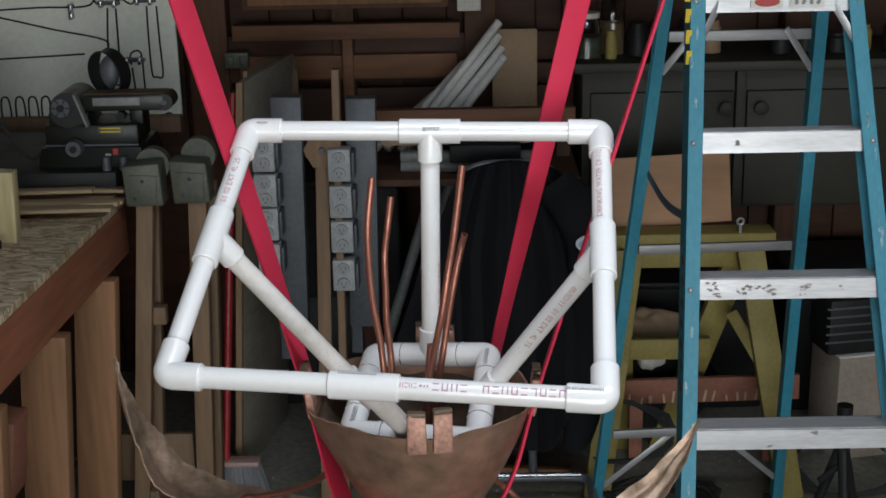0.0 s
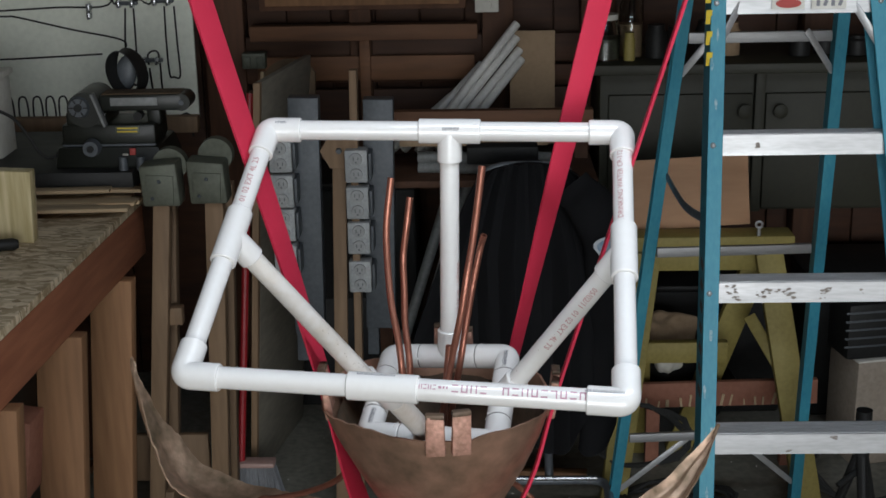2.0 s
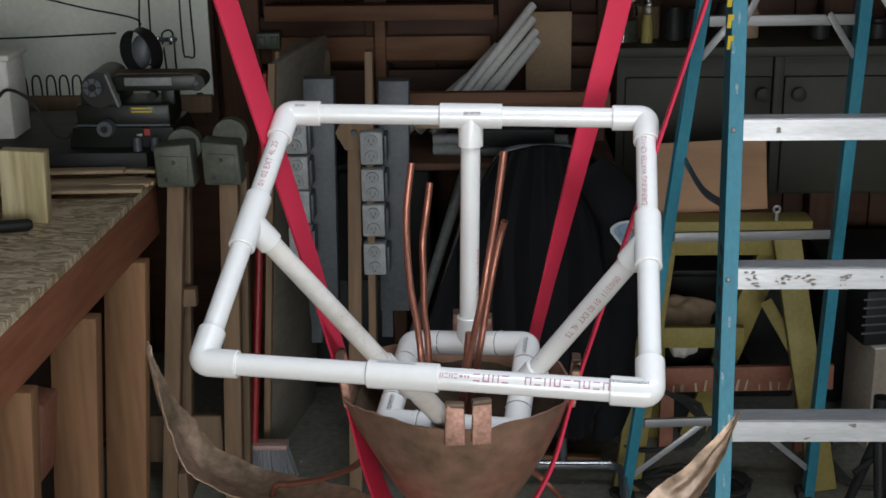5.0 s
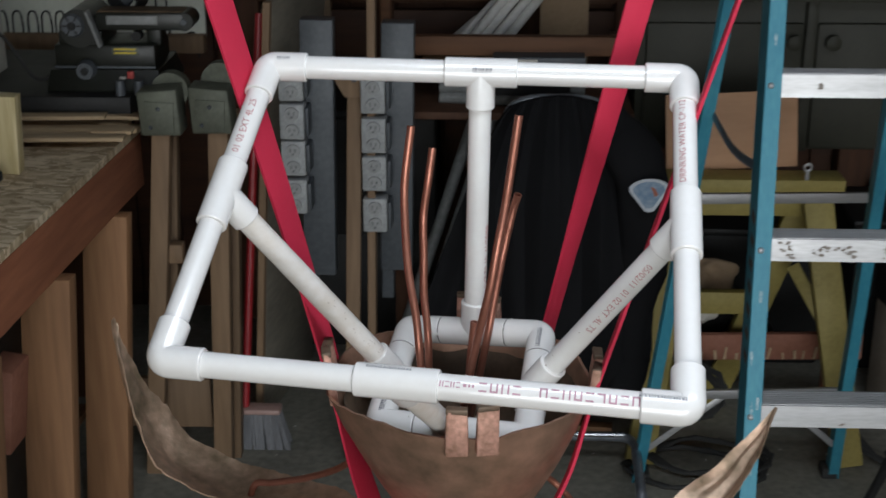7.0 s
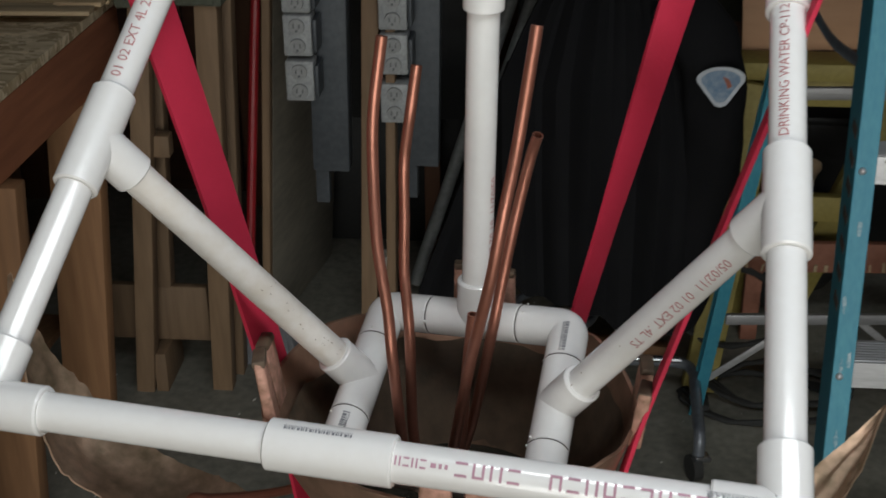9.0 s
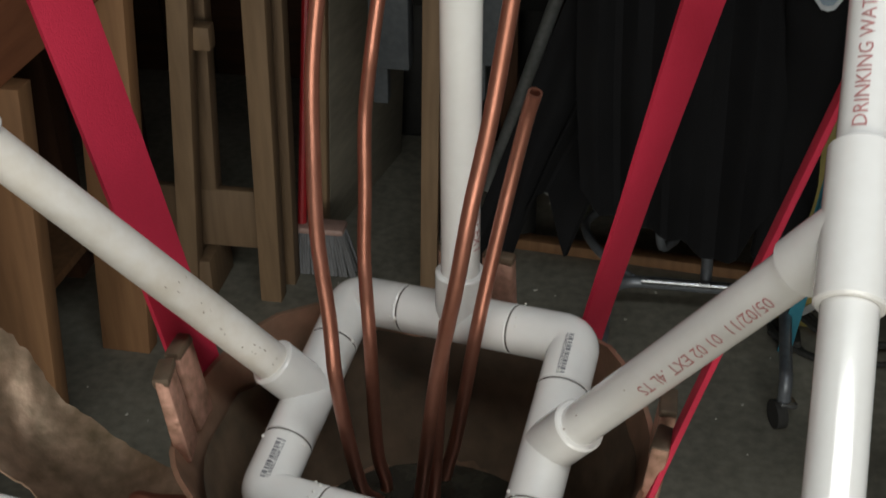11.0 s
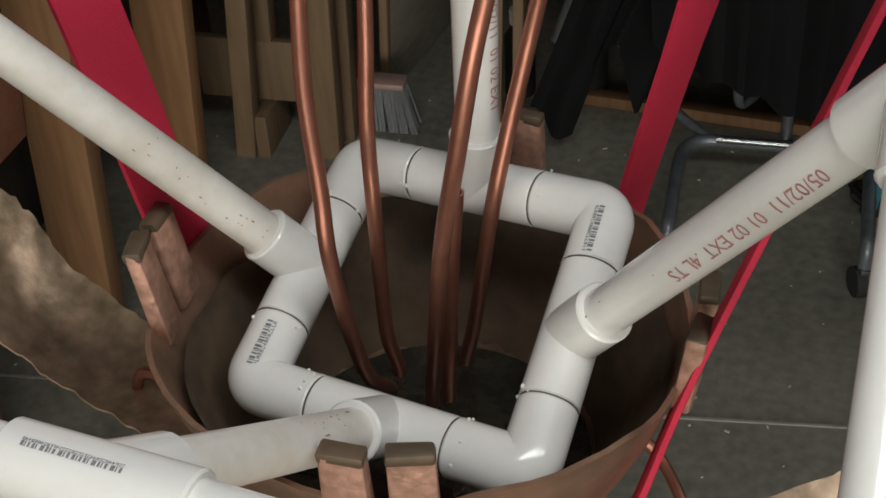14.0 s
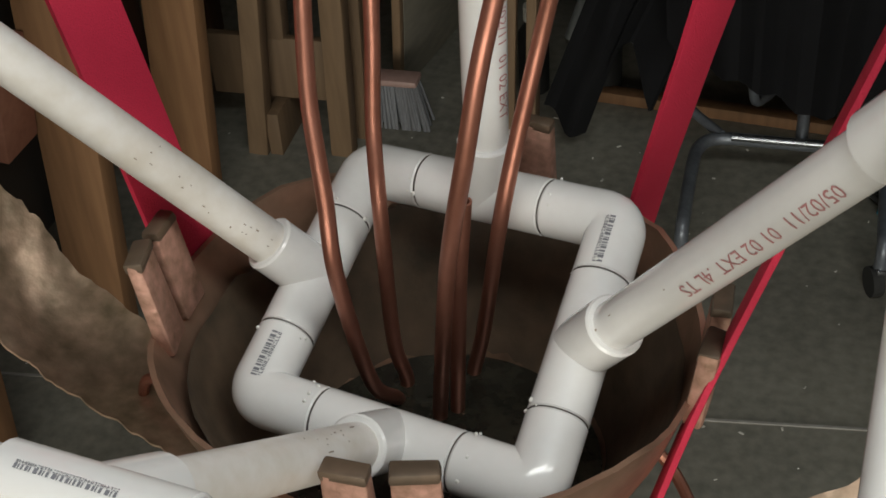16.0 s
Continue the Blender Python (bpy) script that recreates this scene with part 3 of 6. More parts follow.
def rim_tab(ang, h, lean):
    """A copper tab standing on the rim."""
    r = 0.156
    base = Vector((AX[0] + r * math.cos(ang), AX[1] + 0.95 * r * math.sin(ang), 1.055))
    out = Vector((math.cos(ang), math.sin(ang), 0))
    bm = B()
    top = base + Vector((0, 0, h)) + out * lean
    beam(bm, base, top, 0.0105, 0.0235, out.cross((0, 0, 1)), 0.0022)
    for v in bm.verts:
        v.co += 0.12 * max(0.0, 1 - (v.co.z - base.z) / h) * (v.co - base - (top - base) * (v.co.z - base.z) / h)
    for v in bm.verts:
        v.co += 0.0016 * Vector((noise.noise(v.co * 90), noise.noise(v.co * 90 + Vector((3, 0, 0))), noise.noise(v.co * 70)))
    tab = part("rim_tab", bm, COPPER_TAB, flower, "short upright copper tab on the rim")
    bm = B()
    d = (top - base).normalized()
    beam(bm, top - d * 0.006, top + d * 0.0012, 0.0112, 0.0243, out.cross((0, 0, 1)), 0.002)
    for v in bm.verts:
        v.co += 0.0014 * Vector((noise.noise(v.co * 120), noise.noise(v.co * 120 + Vector((3, 0, 0))), noise.noise(v.co * 120)))
    part("weathered_tip", bm, DARK_COPPER, tab, "dull brown tarnished tip")
    return tab


for mid, h, lean in ((-math.pi / 2 + 0.09, 0.058, 0.002), (math.pi + 0.06, 0.064, 0.008), (-0.06, 0.052, 0.006), (math.pi / 2 - 0.11, 0.066, 0.0)):
    for s in (-0.108, 0.108):
        rim_tab(mid + s, h + 0.004 * (s > 0), lean)


def petal(name, line, widths, sag, label, twist=(0, 0, 1), seed=0):
    """A curled sheet along a smooth line; widths and sag per point."""
    p = smoothed(line, 14)
    m = len(p)
    bm = B()
    cols = 21
    rows = ([], [])
    for i, q in enumerate(p):
        f = i / (m - 1) * (len(widths) - 1)
        k = min(int(f), len(widths) - 2)
        w = widths[k] + (widths[k + 1] - widths[k]) * (f - k)
        dip = sag[k] + (sag[k + 1] - sag[k]) * (f - k)
        d = (p[min(i + 1, m - 1)] - p[max(i - 1, 0)]).normalized()
        a = Vector(twist).cross(d).normalized() if not isinstance(twist[0], tuple) else None
        if a is None:
            kk = min(int(i / (m - 1) * (len(twist) - 1)), len(twist) - 2)
            ff = i / (m - 1) * (len(twist) - 1) - kk
            a = Vector(twist[kk]).lerp(Vector(twist[kk + 1]), ff)
            a = (a - d * a.dot(d)).normalized()
        nn = d.cross(a)
        for side in (0, 1):
            row = []
            for c in range(cols):
                u = c / (cols - 1) * 2 - 1
                ruf = 0.10 * noise.noise((i * 0.33, seed + (u > 0) * 7, 2.5)) * abs(u) ** 3
                bump = 0.006 * noise.noise((q.x * 20 + u, q.y * 20 + seed, u * 2)) + 0.0015 * noise.noise((q.x * 45, q.y * 45 + seed, u * 4))
                v = q + a * w * (u * (1 + ruf)) + nn * (dip * (u * u) + bump - side * 0.0025)
                row.append(bm.verts.new(v))
            rows[side].append(row)
    for side in (0, 1):
        for r1, r2 in zip(rows[side], rows[side][1:]):
            for c in range(cols - 1):
                bm.faces.new((r1[c], r1[c + 1], r2[c + 1], r2[c]))
    top, low = rows
    for i in range(m - 1):
        for c in (0, cols - 1):
            bm.faces.new((top[i][c], top[i + 1][c], low[i + 1][c], low[i][c]))
    for i in (0, m - 1):
        for c in range(cols - 1):
            bm.faces.new((top[i][c], top[i][c + 1], low[i][c + 1], low[i][c]))
    return part(name, bm, PETAL, flower, label)


NEAR_EDGE = ((-0.075, 1.03, 0.858), (-0.103, 1.06, 0.850), (-0.176, 1.11, 0.838), (-0.261, 1.155, 0.827), (-0.342, 1.188, 0.834), (-0.392, 1.205, 0.881), (-0.422, 1.245, 0.950), (-0.459, 1.324, 1.021))
FAR_EDGE = ((-0.085, 1.12, 0.855), (-0.121, 1.165, 0.846), (-0.204, 1.225, 0.832), (-0.279, 1.268, 0.826), (-0.357, 1.303, 0.852), (-0.405, 1.318, 0.906), (-0.440, 1.31, 0.981), (-0.4575, 1.326, 1.022))
bm = B()
ea, eb = smoothed(NEAR_EDGE, 14), smoothed(FAR_EDGE, 14)
sheets = ([], [])
for i, (p, q) in enumerate(zip(ea, eb)):
    span = q - p
    ahead = (ea[min(i + 1, len(ea) - 1)] - ea[max(i - 1, 0)]) + (eb[min(i + 1, len(eb) - 1)] - eb[max(i - 1, 0)])
    down = ahead.cross(span).normalized()
    for side in (0, 1):
        row = []
        for c in range(23):
            u = c / 22
            edge = abs(2 * u - 1) ** 4
            ruf = 0.005 * edge * noise.noise((i * 0.55, 3 + (u > 0.5) * 9, 1.5))
            dent = 0.005 * noise.noise((i * 0.10, u * 3.0, 4.0)) + 0.0018 * noise.noise((i * 0.30, u * 7.0, 9.0))
            hollow = 0.10 * span.length * 4 * u * (1 - u)
            row.append(bm.verts.new(p + span * u + span.normalized() * ruf * (1 if u > 0.5 else -1) + down * (dent + hollow - side * 0.0025)))
        sheets[side].append(row)
for side in (0, 1):
    for r1, r2 in zip(sheets[side], sheets[side][1:]):
        for c in range(22):
            bm.faces.new((r1[c], r1[c + 1], r2[c + 1], r2[c]))
for i in range(len(ea) - 1):
    for c in (0, 22):
        bm.faces.new((sheets[0][i][c], sheets[0][i + 1][c], sheets[1][i + 1][c], sheets[1][i][c]))
for i in (0, len(ea) - 1):
    for c in range(22):
        bm.faces.new((sheets[0][i][c], sheets[0][i][c + 1], sheets[1][i][c + 1], sheets[1][i][c]))
part("petal", bm, PETAL, flower, "broad curling hammered copper petal with a ragged edge")
petal("petal", ((0.11, 1.07, 0.79), (0.20, 1.13, 0.755), (0.31, 1.20, 0.745), (0.405, 1.27, 0.775), (0.46, 1.312, 0.832), (0.494, 1.339, 0.892)),
      (0.03, 0.036, 0.038, 0.034, 0.020, 0.001), (0.0, 0.010, 0.018, 0.022, 0.010, 0.0), "long curling hammered copper petal",
      ((-0.35, 0.93, 0.05), (-0.5, 0.85, 0.0), (-0.45, 0.85, 0.2)), 9)
petal("petal", ((0.05, 1.13, 0.80), (0.06, 1.22, 0.78), (0.03, 1.34, 0.80), (-0.01, 1.42, 0.85), (-0.03, 1.45, 0.88)),
      (0.03, 0.05, 0.055, 0.04, 0.004), (0.0, 0.012, 0.02, 0.02, 0.0), "long curling hammered copper petal", ((-1, 0, 0), (-1, -0.1, 0), (-1, 0, 0.1)), 14)
petal("petal", ((0.07, 0.98, 0.80), (0.13, 0.92, 0.77), (0.22, 0.88, 0.75), (0.30, 0.86, 0.77)),
      (0.03, 0.05, 0.05, 0.004), (0.0, 0.012, 0.02, 0.0), "long curling hammered copper petal", ((0.6, 0.8, 0), (0.3, 0.95, 0)), 19)
bm = B()
tube(bm, smoothed(((-0.085, 1.115, 0.935), (-0.115, 1.15, 0.890), (-0.165, 1.175, 0.858), (-0.215, 1.187, 0.842), (-0.240, 1.192, 0.836), (-0.252, 1.195, 0.80)), 6), 0.0048, 10)
part("feed_tube", bm, TUBE, flower, "thin copper tube run through a hole in the petal")
bm = B()
tube(bm, smoothed(((0.135, 1.12, 0.91), (0.16, 1.165, 0.872), (0.183, 1.164, 0.85), (0.205, 1.133, 0.835), (0.23, 1.09, 0.80), (0.25, 1.05, 0.76)), 6), 0.0045, 10)
part("feed_tube", bm, TUBE, flower, "thin copper tube run from bowl to petal")

flower.location += NEAR
# copper tubes rising out of the bowl
TUBE_SHIFT = Vector((0.009, -0.010, 0.020))
TIPS = (Vector((0.013, 0.019, 0.001)), Vector((0.007, 0.046, -0.015)), Vector((0.016, 0.025, 0.012)), Vector((0.008, -0.001, 0.005)), Vector((0.003, 0.001, 0.010)))
TUBES = (
    ((-0.034, 1.095, 1.365), (-0.039, 1.088, 1.30), (-0.036, 1.075, 1.25), (-0.029, 1.055, 1.20), (-0.017, 1.037, 1.15), (-0.010, 1.030, 1.10), (-0.003, 1.055, 1.0), (0.001, 1.09, 0.95), (-0.013, 1.11, 0.90)),
    ((-0.005, 1.115, 1.34), (-0.009, 1.112, 1.30), (-0.014, 1.118, 1.25), (-0.012, 1.112, 1.20), (-0.010, 1.104, 1.15), (-0.003, 1.092, 1.10), (0.0, 1.095, 1.0), (0.003, 1.105, 0.95), (-0.008, 1.10, 0.89)),
    ((0.089, 1.035, 1.383), (0.081, 1.018, 1.30), (0.074, 1.003, 1.25), (0.068, 1.0, 1.20), (0.060, 1.010, 1.15), (0.053, 1.028, 1.10), (0.040, 1.060, 1.0), (0.032, 1.079, 0.95), (0.030, 1.08, 0.885)),
    ((0.099, 1.130, 1.272), (0.094, 1.135, 1.25), (0.085, 1.130, 1.20), (0.077, 1.112, 1.15), (0.070, 1.10, 1.10), (0.055, 1.115, 1.0), (0.043, 1.125, 0.94), (0.052, 1.115, 0.905), (0.078, 1.085, 0.892)),
    ((0.053, 1.078, 1.120), (0.050, 1.078, 1.07), (0.046, 1.08, 1.0), (0.040, 1.09, 0.93), (0.038, 1.09, 0.885)),
)
for pts, tip in zip(TUBES, TIPS):
    pts = [Vector(p) + TUBE_SHIFT + tip * max(0.0, (p[2] - 1.05) / (pts[0][2] - 1.05)) for p in pts]
    root = thing("copper_tube", pts[-1], "bent bare copper tube with an open end in the bowl", "tube", "copper tubes in the bowl")
    bm = B()
    tube(bm, smoothed(pts, 8), 0.0049, 14, hollow=0.72)
    part("tube", bm, TUBE, root)

# ---- red lifting straps ----
def strap(pts, w, across, label):
    pts = [Vector(p) for p in pts]
    root = thing("lifting_strap", pts[0], label, "strap", "red lifting straps")
    bm = B()
    ribbon(bm, pts, w, 0.0032, across, 6)
    part("webbing", bm, WEB, root)
    bm = B()
    p = Vector(pts[-1])
    tube(bm, [p + Vector((0.02 * math.cos(a), 0, 0.018 + 0.02 * math.sin(a))) for a in np.linspace(-0.3, 2 * math.pi - 0.6, 18)], 0.004, 8)
    part("ceiling_ring", bm, CHROME, root, "steel ring at the ceiling joist")
    return root


strap(((-0.01, 0.94, 0.862), (-0.052, 0.985, 0.925), (-0.089, 1.050, 1.0), (-0.114, 1.068, 1.1), (-0.169, 1.095, 1.30), (-0.258, 1.137, 1.60), (-0.483, 1.244, 2.36)), 0.047,
      ((0.5, 0.6, 0.1), (0.22, 0.96, -0.05), (0.20, 0.96, -0.09), (0.28, 0.93, -0.09), (0.44, 0.85, -0.05), (0.52, 0.78, -0.05)), "broad red woven lifting strap slung under the copper bowl")
strap(((0.09, 1.14, 0.905), (0.138, 1.172, 1.0), (0.161, 1.179, 1.10), (0.208, 1.190, 1.30), (0.279, 1.206, 1.60), (0.458, 1.245, 2.36)), 0.034,
      ((0.35, 0.9, 0.1), (0.5, 0.85, 0.1), (0.62, 0.75, 0.2), (0.9, 0.3, 0.2), (1, 0.0, 0.2)), "red woven lifting strap slung under the copper bowl")
strap(((0.10, 0.925, 0.880), (0.145, 0.945, 0.94), (0.180, 0.970, 1.0), (0.211, 1.000, 1.10), (0.278, 1.04, 1.30), (0.378, 1.10, 1.60), (0.631, 1.252, 2.36)), 0.018,
      ((0.3, -0.9, 0.3), (0.15, -0.85, 0.45), (0.12, -0.82, 0.5), (0.1, -0.85, 0.45), (0.1, -0.95, 0.3)), "red woven lifting strap turned on edge beside the bowl")

# ---- step ladder ----
ladder = thing("step_ladder", (0.75, 2.2, 0), "teal fibreglass step ladder with worn aluminium steps, standing open", "step ladder")
LX0, LX1 = 0.604, 0.945


def front_rail(side, z):
    """The inner corner of a front rail at height z; side 0 is the one nearer the bowl."""
    y = 1.945 + (z - 0.92) * 0.268
    x = 0.586 + (z - 0.92) * 0.03 if side == 0 else 0.979 - (z - 0.92) * 0.10
    return Vector((x, y, z))


def extrude(bm, section, a, b, m):
    """A closed section (list of x, y) drawn along a-b in the axes m."""
    a, b = Vector(a), Vector(b)
    r1 = [bm.verts.new(a + m @ Vector((x, y, 0))) for x, y in section]
    r2 = [bm.verts.new(b + m @ Vector((x, y, 0))) for x, y in section]
    k = len(section)
    for i in range(k):
        bm.faces.new((r1[i], r1[(i + 1) % k], r2[(i + 1) % k], r2[i]))
    bm.faces.new(r1[::-1])
    bm.faces.new(r2)
    return bm


def rail(name, a, b, w, depth, web, mat=TEAL):
    """A channel-section rail with two lips."""
    a, b = Vector(a), Vector(b)
    m = frame_of(b - a, (0, -1, 0))
    h, t, g = depth / 2, 0.005, web * w
    sec = [(-t / 2 * web, -h), (g, -h), (g, -h + t), (t / 2 * web, -h + t), (t / 2 * web, h - t), (g, h - t), (g, h), (-t / 2 * web, h)]
    bm = extrude(B(), sec, a, b, m)
    bmesh.ops.bevel(bm, geom=list(bm.edges), offset=0.0008, segments=1, affect="EDGES")
    return part(name, bm, mat, ladder)


for side, s in ((0, -1), (1, 1)):
    a, b = front_rail(side, 0.0), front_rail(side, 1.82)
    out = Vector((s * 0.014, 0.012, 0))
    r = rail("front_rail", a + out, b + out, 0.028, 0.072, s)
    random.seed(60 + side)
    for q in range(9):
        z = random.uniform(0.5, 1.6)
        p = front_rail(side, z) + out + Vector((-s * random.uniform(0.002, 0.022), -0.0366 * math.cos(0.262), 0.0))
        bm = B()
        ring = []
        for t in np.linspace(0, 2 * math.pi, 12)[:-1]:
            rr = 0.6 + 0.6 * random.random()
            dz = 0.014 * rr * math.sin(t)
            ring.append(bm.verts.new(p + Vector((0.0035 * rr * math.cos(t), dz * 0.268 - 0.0035, dz))))
        bm.faces.new(ring)
        part("worn_spot", bm, TEAL_WORN, r, "pale worn spot", smooth=False)
    bm = B()
    box(bm, a + out + Vector((0, 0, 0.02)), (0.05, 0.085, 0.04), None, 0.004)
    part("foot", bm, RUBBER, r, "black rubber foot")
for k in range(6):
    z = (0.315, 0.619, 0.922, 1.214, 1.492, 1.78)[k]
    a, b = front_rail(0, z), front_rail(1, z)
    c = (a + b) / 2 + Vector((0, 0.007, 0))
    wdt = b.x - a.x
    sec = [(-0.0215, -0.026), (-0.0185, -0.026), (-0.0185, 0.013), (0.0555, 0.013), (0.0555, -0.012), (0.0585, -0.012), (0.0585, 0.016)]
    for q in range(8):
        y0 = 0.050 - q * 0.0090
        sec += [(y0 + 0.002, 0.016), (y0 + 0.002, 0.0175), (y0 - 0.002, 0.0175), (y0 - 0.002, 0.016)]
    sec += [(-0.0215, 0.016)]
    ct, sn = math.cos(radians(5)), math.sin(radians(5))
    sec = [(y * ct + h * sn, h * ct - y * sn) for y, h in sec]
    bm = extrude(B(), sec, (a.x, c.y, z), (b.x, c.y, z), Matrix(((0, 0, 1), (1, 0, 0), (0, 1, 0))))
    st = part("step", bm, ALU, ladder, "worn aluminium step spotted with old paint")
    spots = {2: ((0.035, 0.004, 0.012, 0.009), (0.045, -0.014, 0.006, 0.004), (0.118, -0.003, 0.034, 0.009), (0.155, -0.008, 0.012, 0.007), (0.218, -0.006, 0.009, 0.012), (0.225, 0.004, 0.012, 0.005), (0.30, 0.0, 0.004, 0.008)),
             3: ((0.078, -0.004, 0.0022, 0.016),), 1: ((0.16, -0.016, 0.004, 0.003), (0.25, 0.010, 0.005, 0.003))}.get(k, ())
    random.seed(30 + k)
    for sx, sz, rx, rz in spots:
        for chip in range(3 + int(rx * 420)):
            bm = B()
            ring = []
            ox, oz = rx * random.uniform(-1, 1), rz * random.uniform(-0.9, 0.9)
            size = random.uniform(0.0012, 0.0042)
            for t in np.linspace(0, 2 * math.pi, 10)[:-1]:
                q = size * (0.5 + 0.8 * random.random())
                zz = z + sz + oz + 0.8 * q * math.sin(t)
                ring.append(bm.verts.new((a.x + 0.008 + sx + ox + 1.5 * q * math.cos(t), c.y - 0.0226 + (zz - z) * sn - 0.0001 * chip, zz)))
            bm.faces.new(ring)
            part("paint_spot", bm, PAINT_SPOT, st, "dark flaked paint spot", smooth=False)
    for x in (a.x - 0.006, b.x + 0.006):
        bm = B()
        bmesh.ops.create_uvsphere(bm, u_segments=10, v_segments=6, radius=0.006, matrix=Matrix.Translation((x, c.y - 0.032, z)))
        part("rivet", bm, ALU, st)
# rear rails and their bars
REAR = {0: (Vector((0.603, 2.20, 1.82)), Vector((0.476, 2.660, 0.0))), 1: (Vector((0.886, 2.20, 1.82)), Vector((0.966, 2.70, 0.0)))}


def rear_at(side, z):
    t, b = REAR[side]
    return b.lerp(t, z / 1.82)


for side, s in ((0, -1), (1, 1)):
    t, b = REAR[side]
    r = rail("rear_rail", b, t, 0.024, 0.040, -s)
    bm = B()
    box(bm, b + Vector((0, 0, 0.015)), (0.04, 0.05, 0.03), None, 0.004)
    part("foot", bm, RUBBER, r, "black rubber foot")
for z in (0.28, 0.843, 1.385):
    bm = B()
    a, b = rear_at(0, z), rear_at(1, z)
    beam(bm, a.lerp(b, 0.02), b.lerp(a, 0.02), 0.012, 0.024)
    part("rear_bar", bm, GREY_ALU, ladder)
for z in (0.28,):
    for side in (0, 1):
        bm = B()
        a, b = rear_at(side, z), rear_at(1 - side, z)
        beam(bm, a.lerp(b, 0.38), rear_at(side, z - 0.17) + Vector((0.0, -0.01, 0)), 0.004, 0.016)
        part("brace", bm, ALU, ladder)
for side in (0, 1):
    bm = B()
    a, b = front_rail(side, 1.46), rear_at(side, 1.36)
    beam(bm, front_rail(side, 1.505).lerp(front_rail(1 - side, 1.505), 0.17) + Vector((0, -0.01, 0)), front_rail(side, 1.40) + Vector((0, -0.01, 0)), 0.004, 0.016)
    part("brace", bm, ALU, ladder)
    bm = B()
    beam(bm, rear_at(side, 1.40).lerp(rear_at(1 - side, 1.40), 0.2) + Vector((0, -0.01, 0)), rear_at(side, 1.30) + Vector((0, -0.01, 0)), 0.004, 0.016)
    part("brace", bm, ALU, ladder)
# spreader between front and rear rails, as a dark curved strip
bm = B()
p0, p1 = rear_at(0, 1.055), front_rail(0, 1.06) + Vector((-0.012, 0.0, 0.0))
ribbon(bm, (p0, p0.lerp(p1, 0.5) + Vector((0, 0, -0.022)), p1), 0.018, 0.003, (0, 0.2, 1), 5)
part("spreader", bm, PAINTED_TUBE, ladder, "dark steel spreader strip")
bm = B()
box(bm, (0.765, 2.19, 1.84), (0.40, 0.16, 0.05), None, 0.008)
part("top_cap", bm, TEAL, ladder)
# dark maker's mark down the rail, as plain bars
for q in range(7):
    z = 0.72 + 0.042 * q
    p = front_rail(0, z)
    bm = B()
    box(bm, (p.x - 0.0172, p.y + 0.004, z), (0.0008, 0.030, 0.017), (15, 0, 0))
    part("rail_mark", bm, SEAM, ladder, "dark printed bar on the rail")
# warning labels
a = front_rail(0, 1.485)
bm = B()
box(bm, (a.x + 0.140, a.y - 0.0195, a.z + 0.004), (0.066, 0.0008, 0.024))
danger = part("warning_label", bm, WHITE_BOX, ladder, "white danger label with a red oval")
bm = B()
ring = [bm.verts.new((a.x + 0.140 + 0.026 * math.cos(t), a.y - 0.0202, a.z + 0.004 + 0.0095 * math.sin(t))) for t in np.linspace(0, 2 * math.pi, 25)[:-1]]
bm.faces.new(ring)
part("red_oval", bm, LABEL_RED, danger, "red oval", smooth=False)
bm = B()
box(bm, (a.x + 0.222, a.y - 0.0195, a.z + 0.004), (0.070, 0.0008, 0.024))
notice = part("warning_label", bm, WHITE_BOX, ladder, "white warning label with small black figures")
for q in range(4):
    bm = B()
    box(bm, (a.x + 0.200 + 0.015 * q, a.y - 0.0202, a.z + 0.004), (0.007, 0.0006, 0.012), (0, 20 * (q % 2), 0))
    part("print", bm, INK, notice)
bm = B()
for q in range(5):
    box(bm, (a.x - 0.021, a.y - 0.0283 + (q - 2) * 0.011, a.z - 0.02 + (q - 2) * 0.041), (0.012, 0.0015, 0.030), (15, 0, 0))
part("warning_label", bm, LABEL_YELLOW, ladder, "yellow warning strip on the rail")


# ---- workbench and what lies on it ----
bench = thing("workbench", (-1.15, 2.1, 0), "rough home-made workbench with a scarred chipboard top on pine legs", "workbench")
bm = B()
box(bm, (-1.36, 1.77, 0.929), (1.24, 1.86, 0.020), None, 0.002)
part("top", bm, OSB, bench, "worn strand board top")
bm = B()
box(bm, (-0.758, 1.77, 0.853), (0.036, 1.84, 0.130), None, 0.004)
part("apron", bm, RED_BOARD, bench, "reddish timber front board")
bm = B()
box(bm, (-1.3, 2.67, 0.857), (1.05, 0.036, 0.122), None, 0.004)
part("apron", bm, RED_BOARD, bench, "reddish timber end board")
for y in (0.93, 1.32, 1.71, 2.10, 2.48):
    for x in (-0.785, -1.88):
        bm = B()
        box(bm, (x, y, 0.393), (0.105, 0.042, 0.786), None, 0.003)
        if x > -1:
            for v in bm.verts:  # the front legs lean out towards the top
                v.co.x -= 0.08 * (0.55 - v.co.z)
        part("leg", bm, PINE_OLD, bench)
bm = B()
box(bm, (-0.858, 2.03, 0.53), (0.062, 0.09, 0.19), (0, 8, 0), 0.003)
part("brace_block", bm, RED_CHIP, bench, "short reddish offcut under the bench")
bm = B()
box(bm, (-1.4, 2.05, 0.22), (1.0, 1.1, 0.02), None, 0.002)
part("low_shelf", bm, PINE_OLD, bench)
bench.location.x -= 0.05
bench.rotation_euler.z = radians(-2.8)


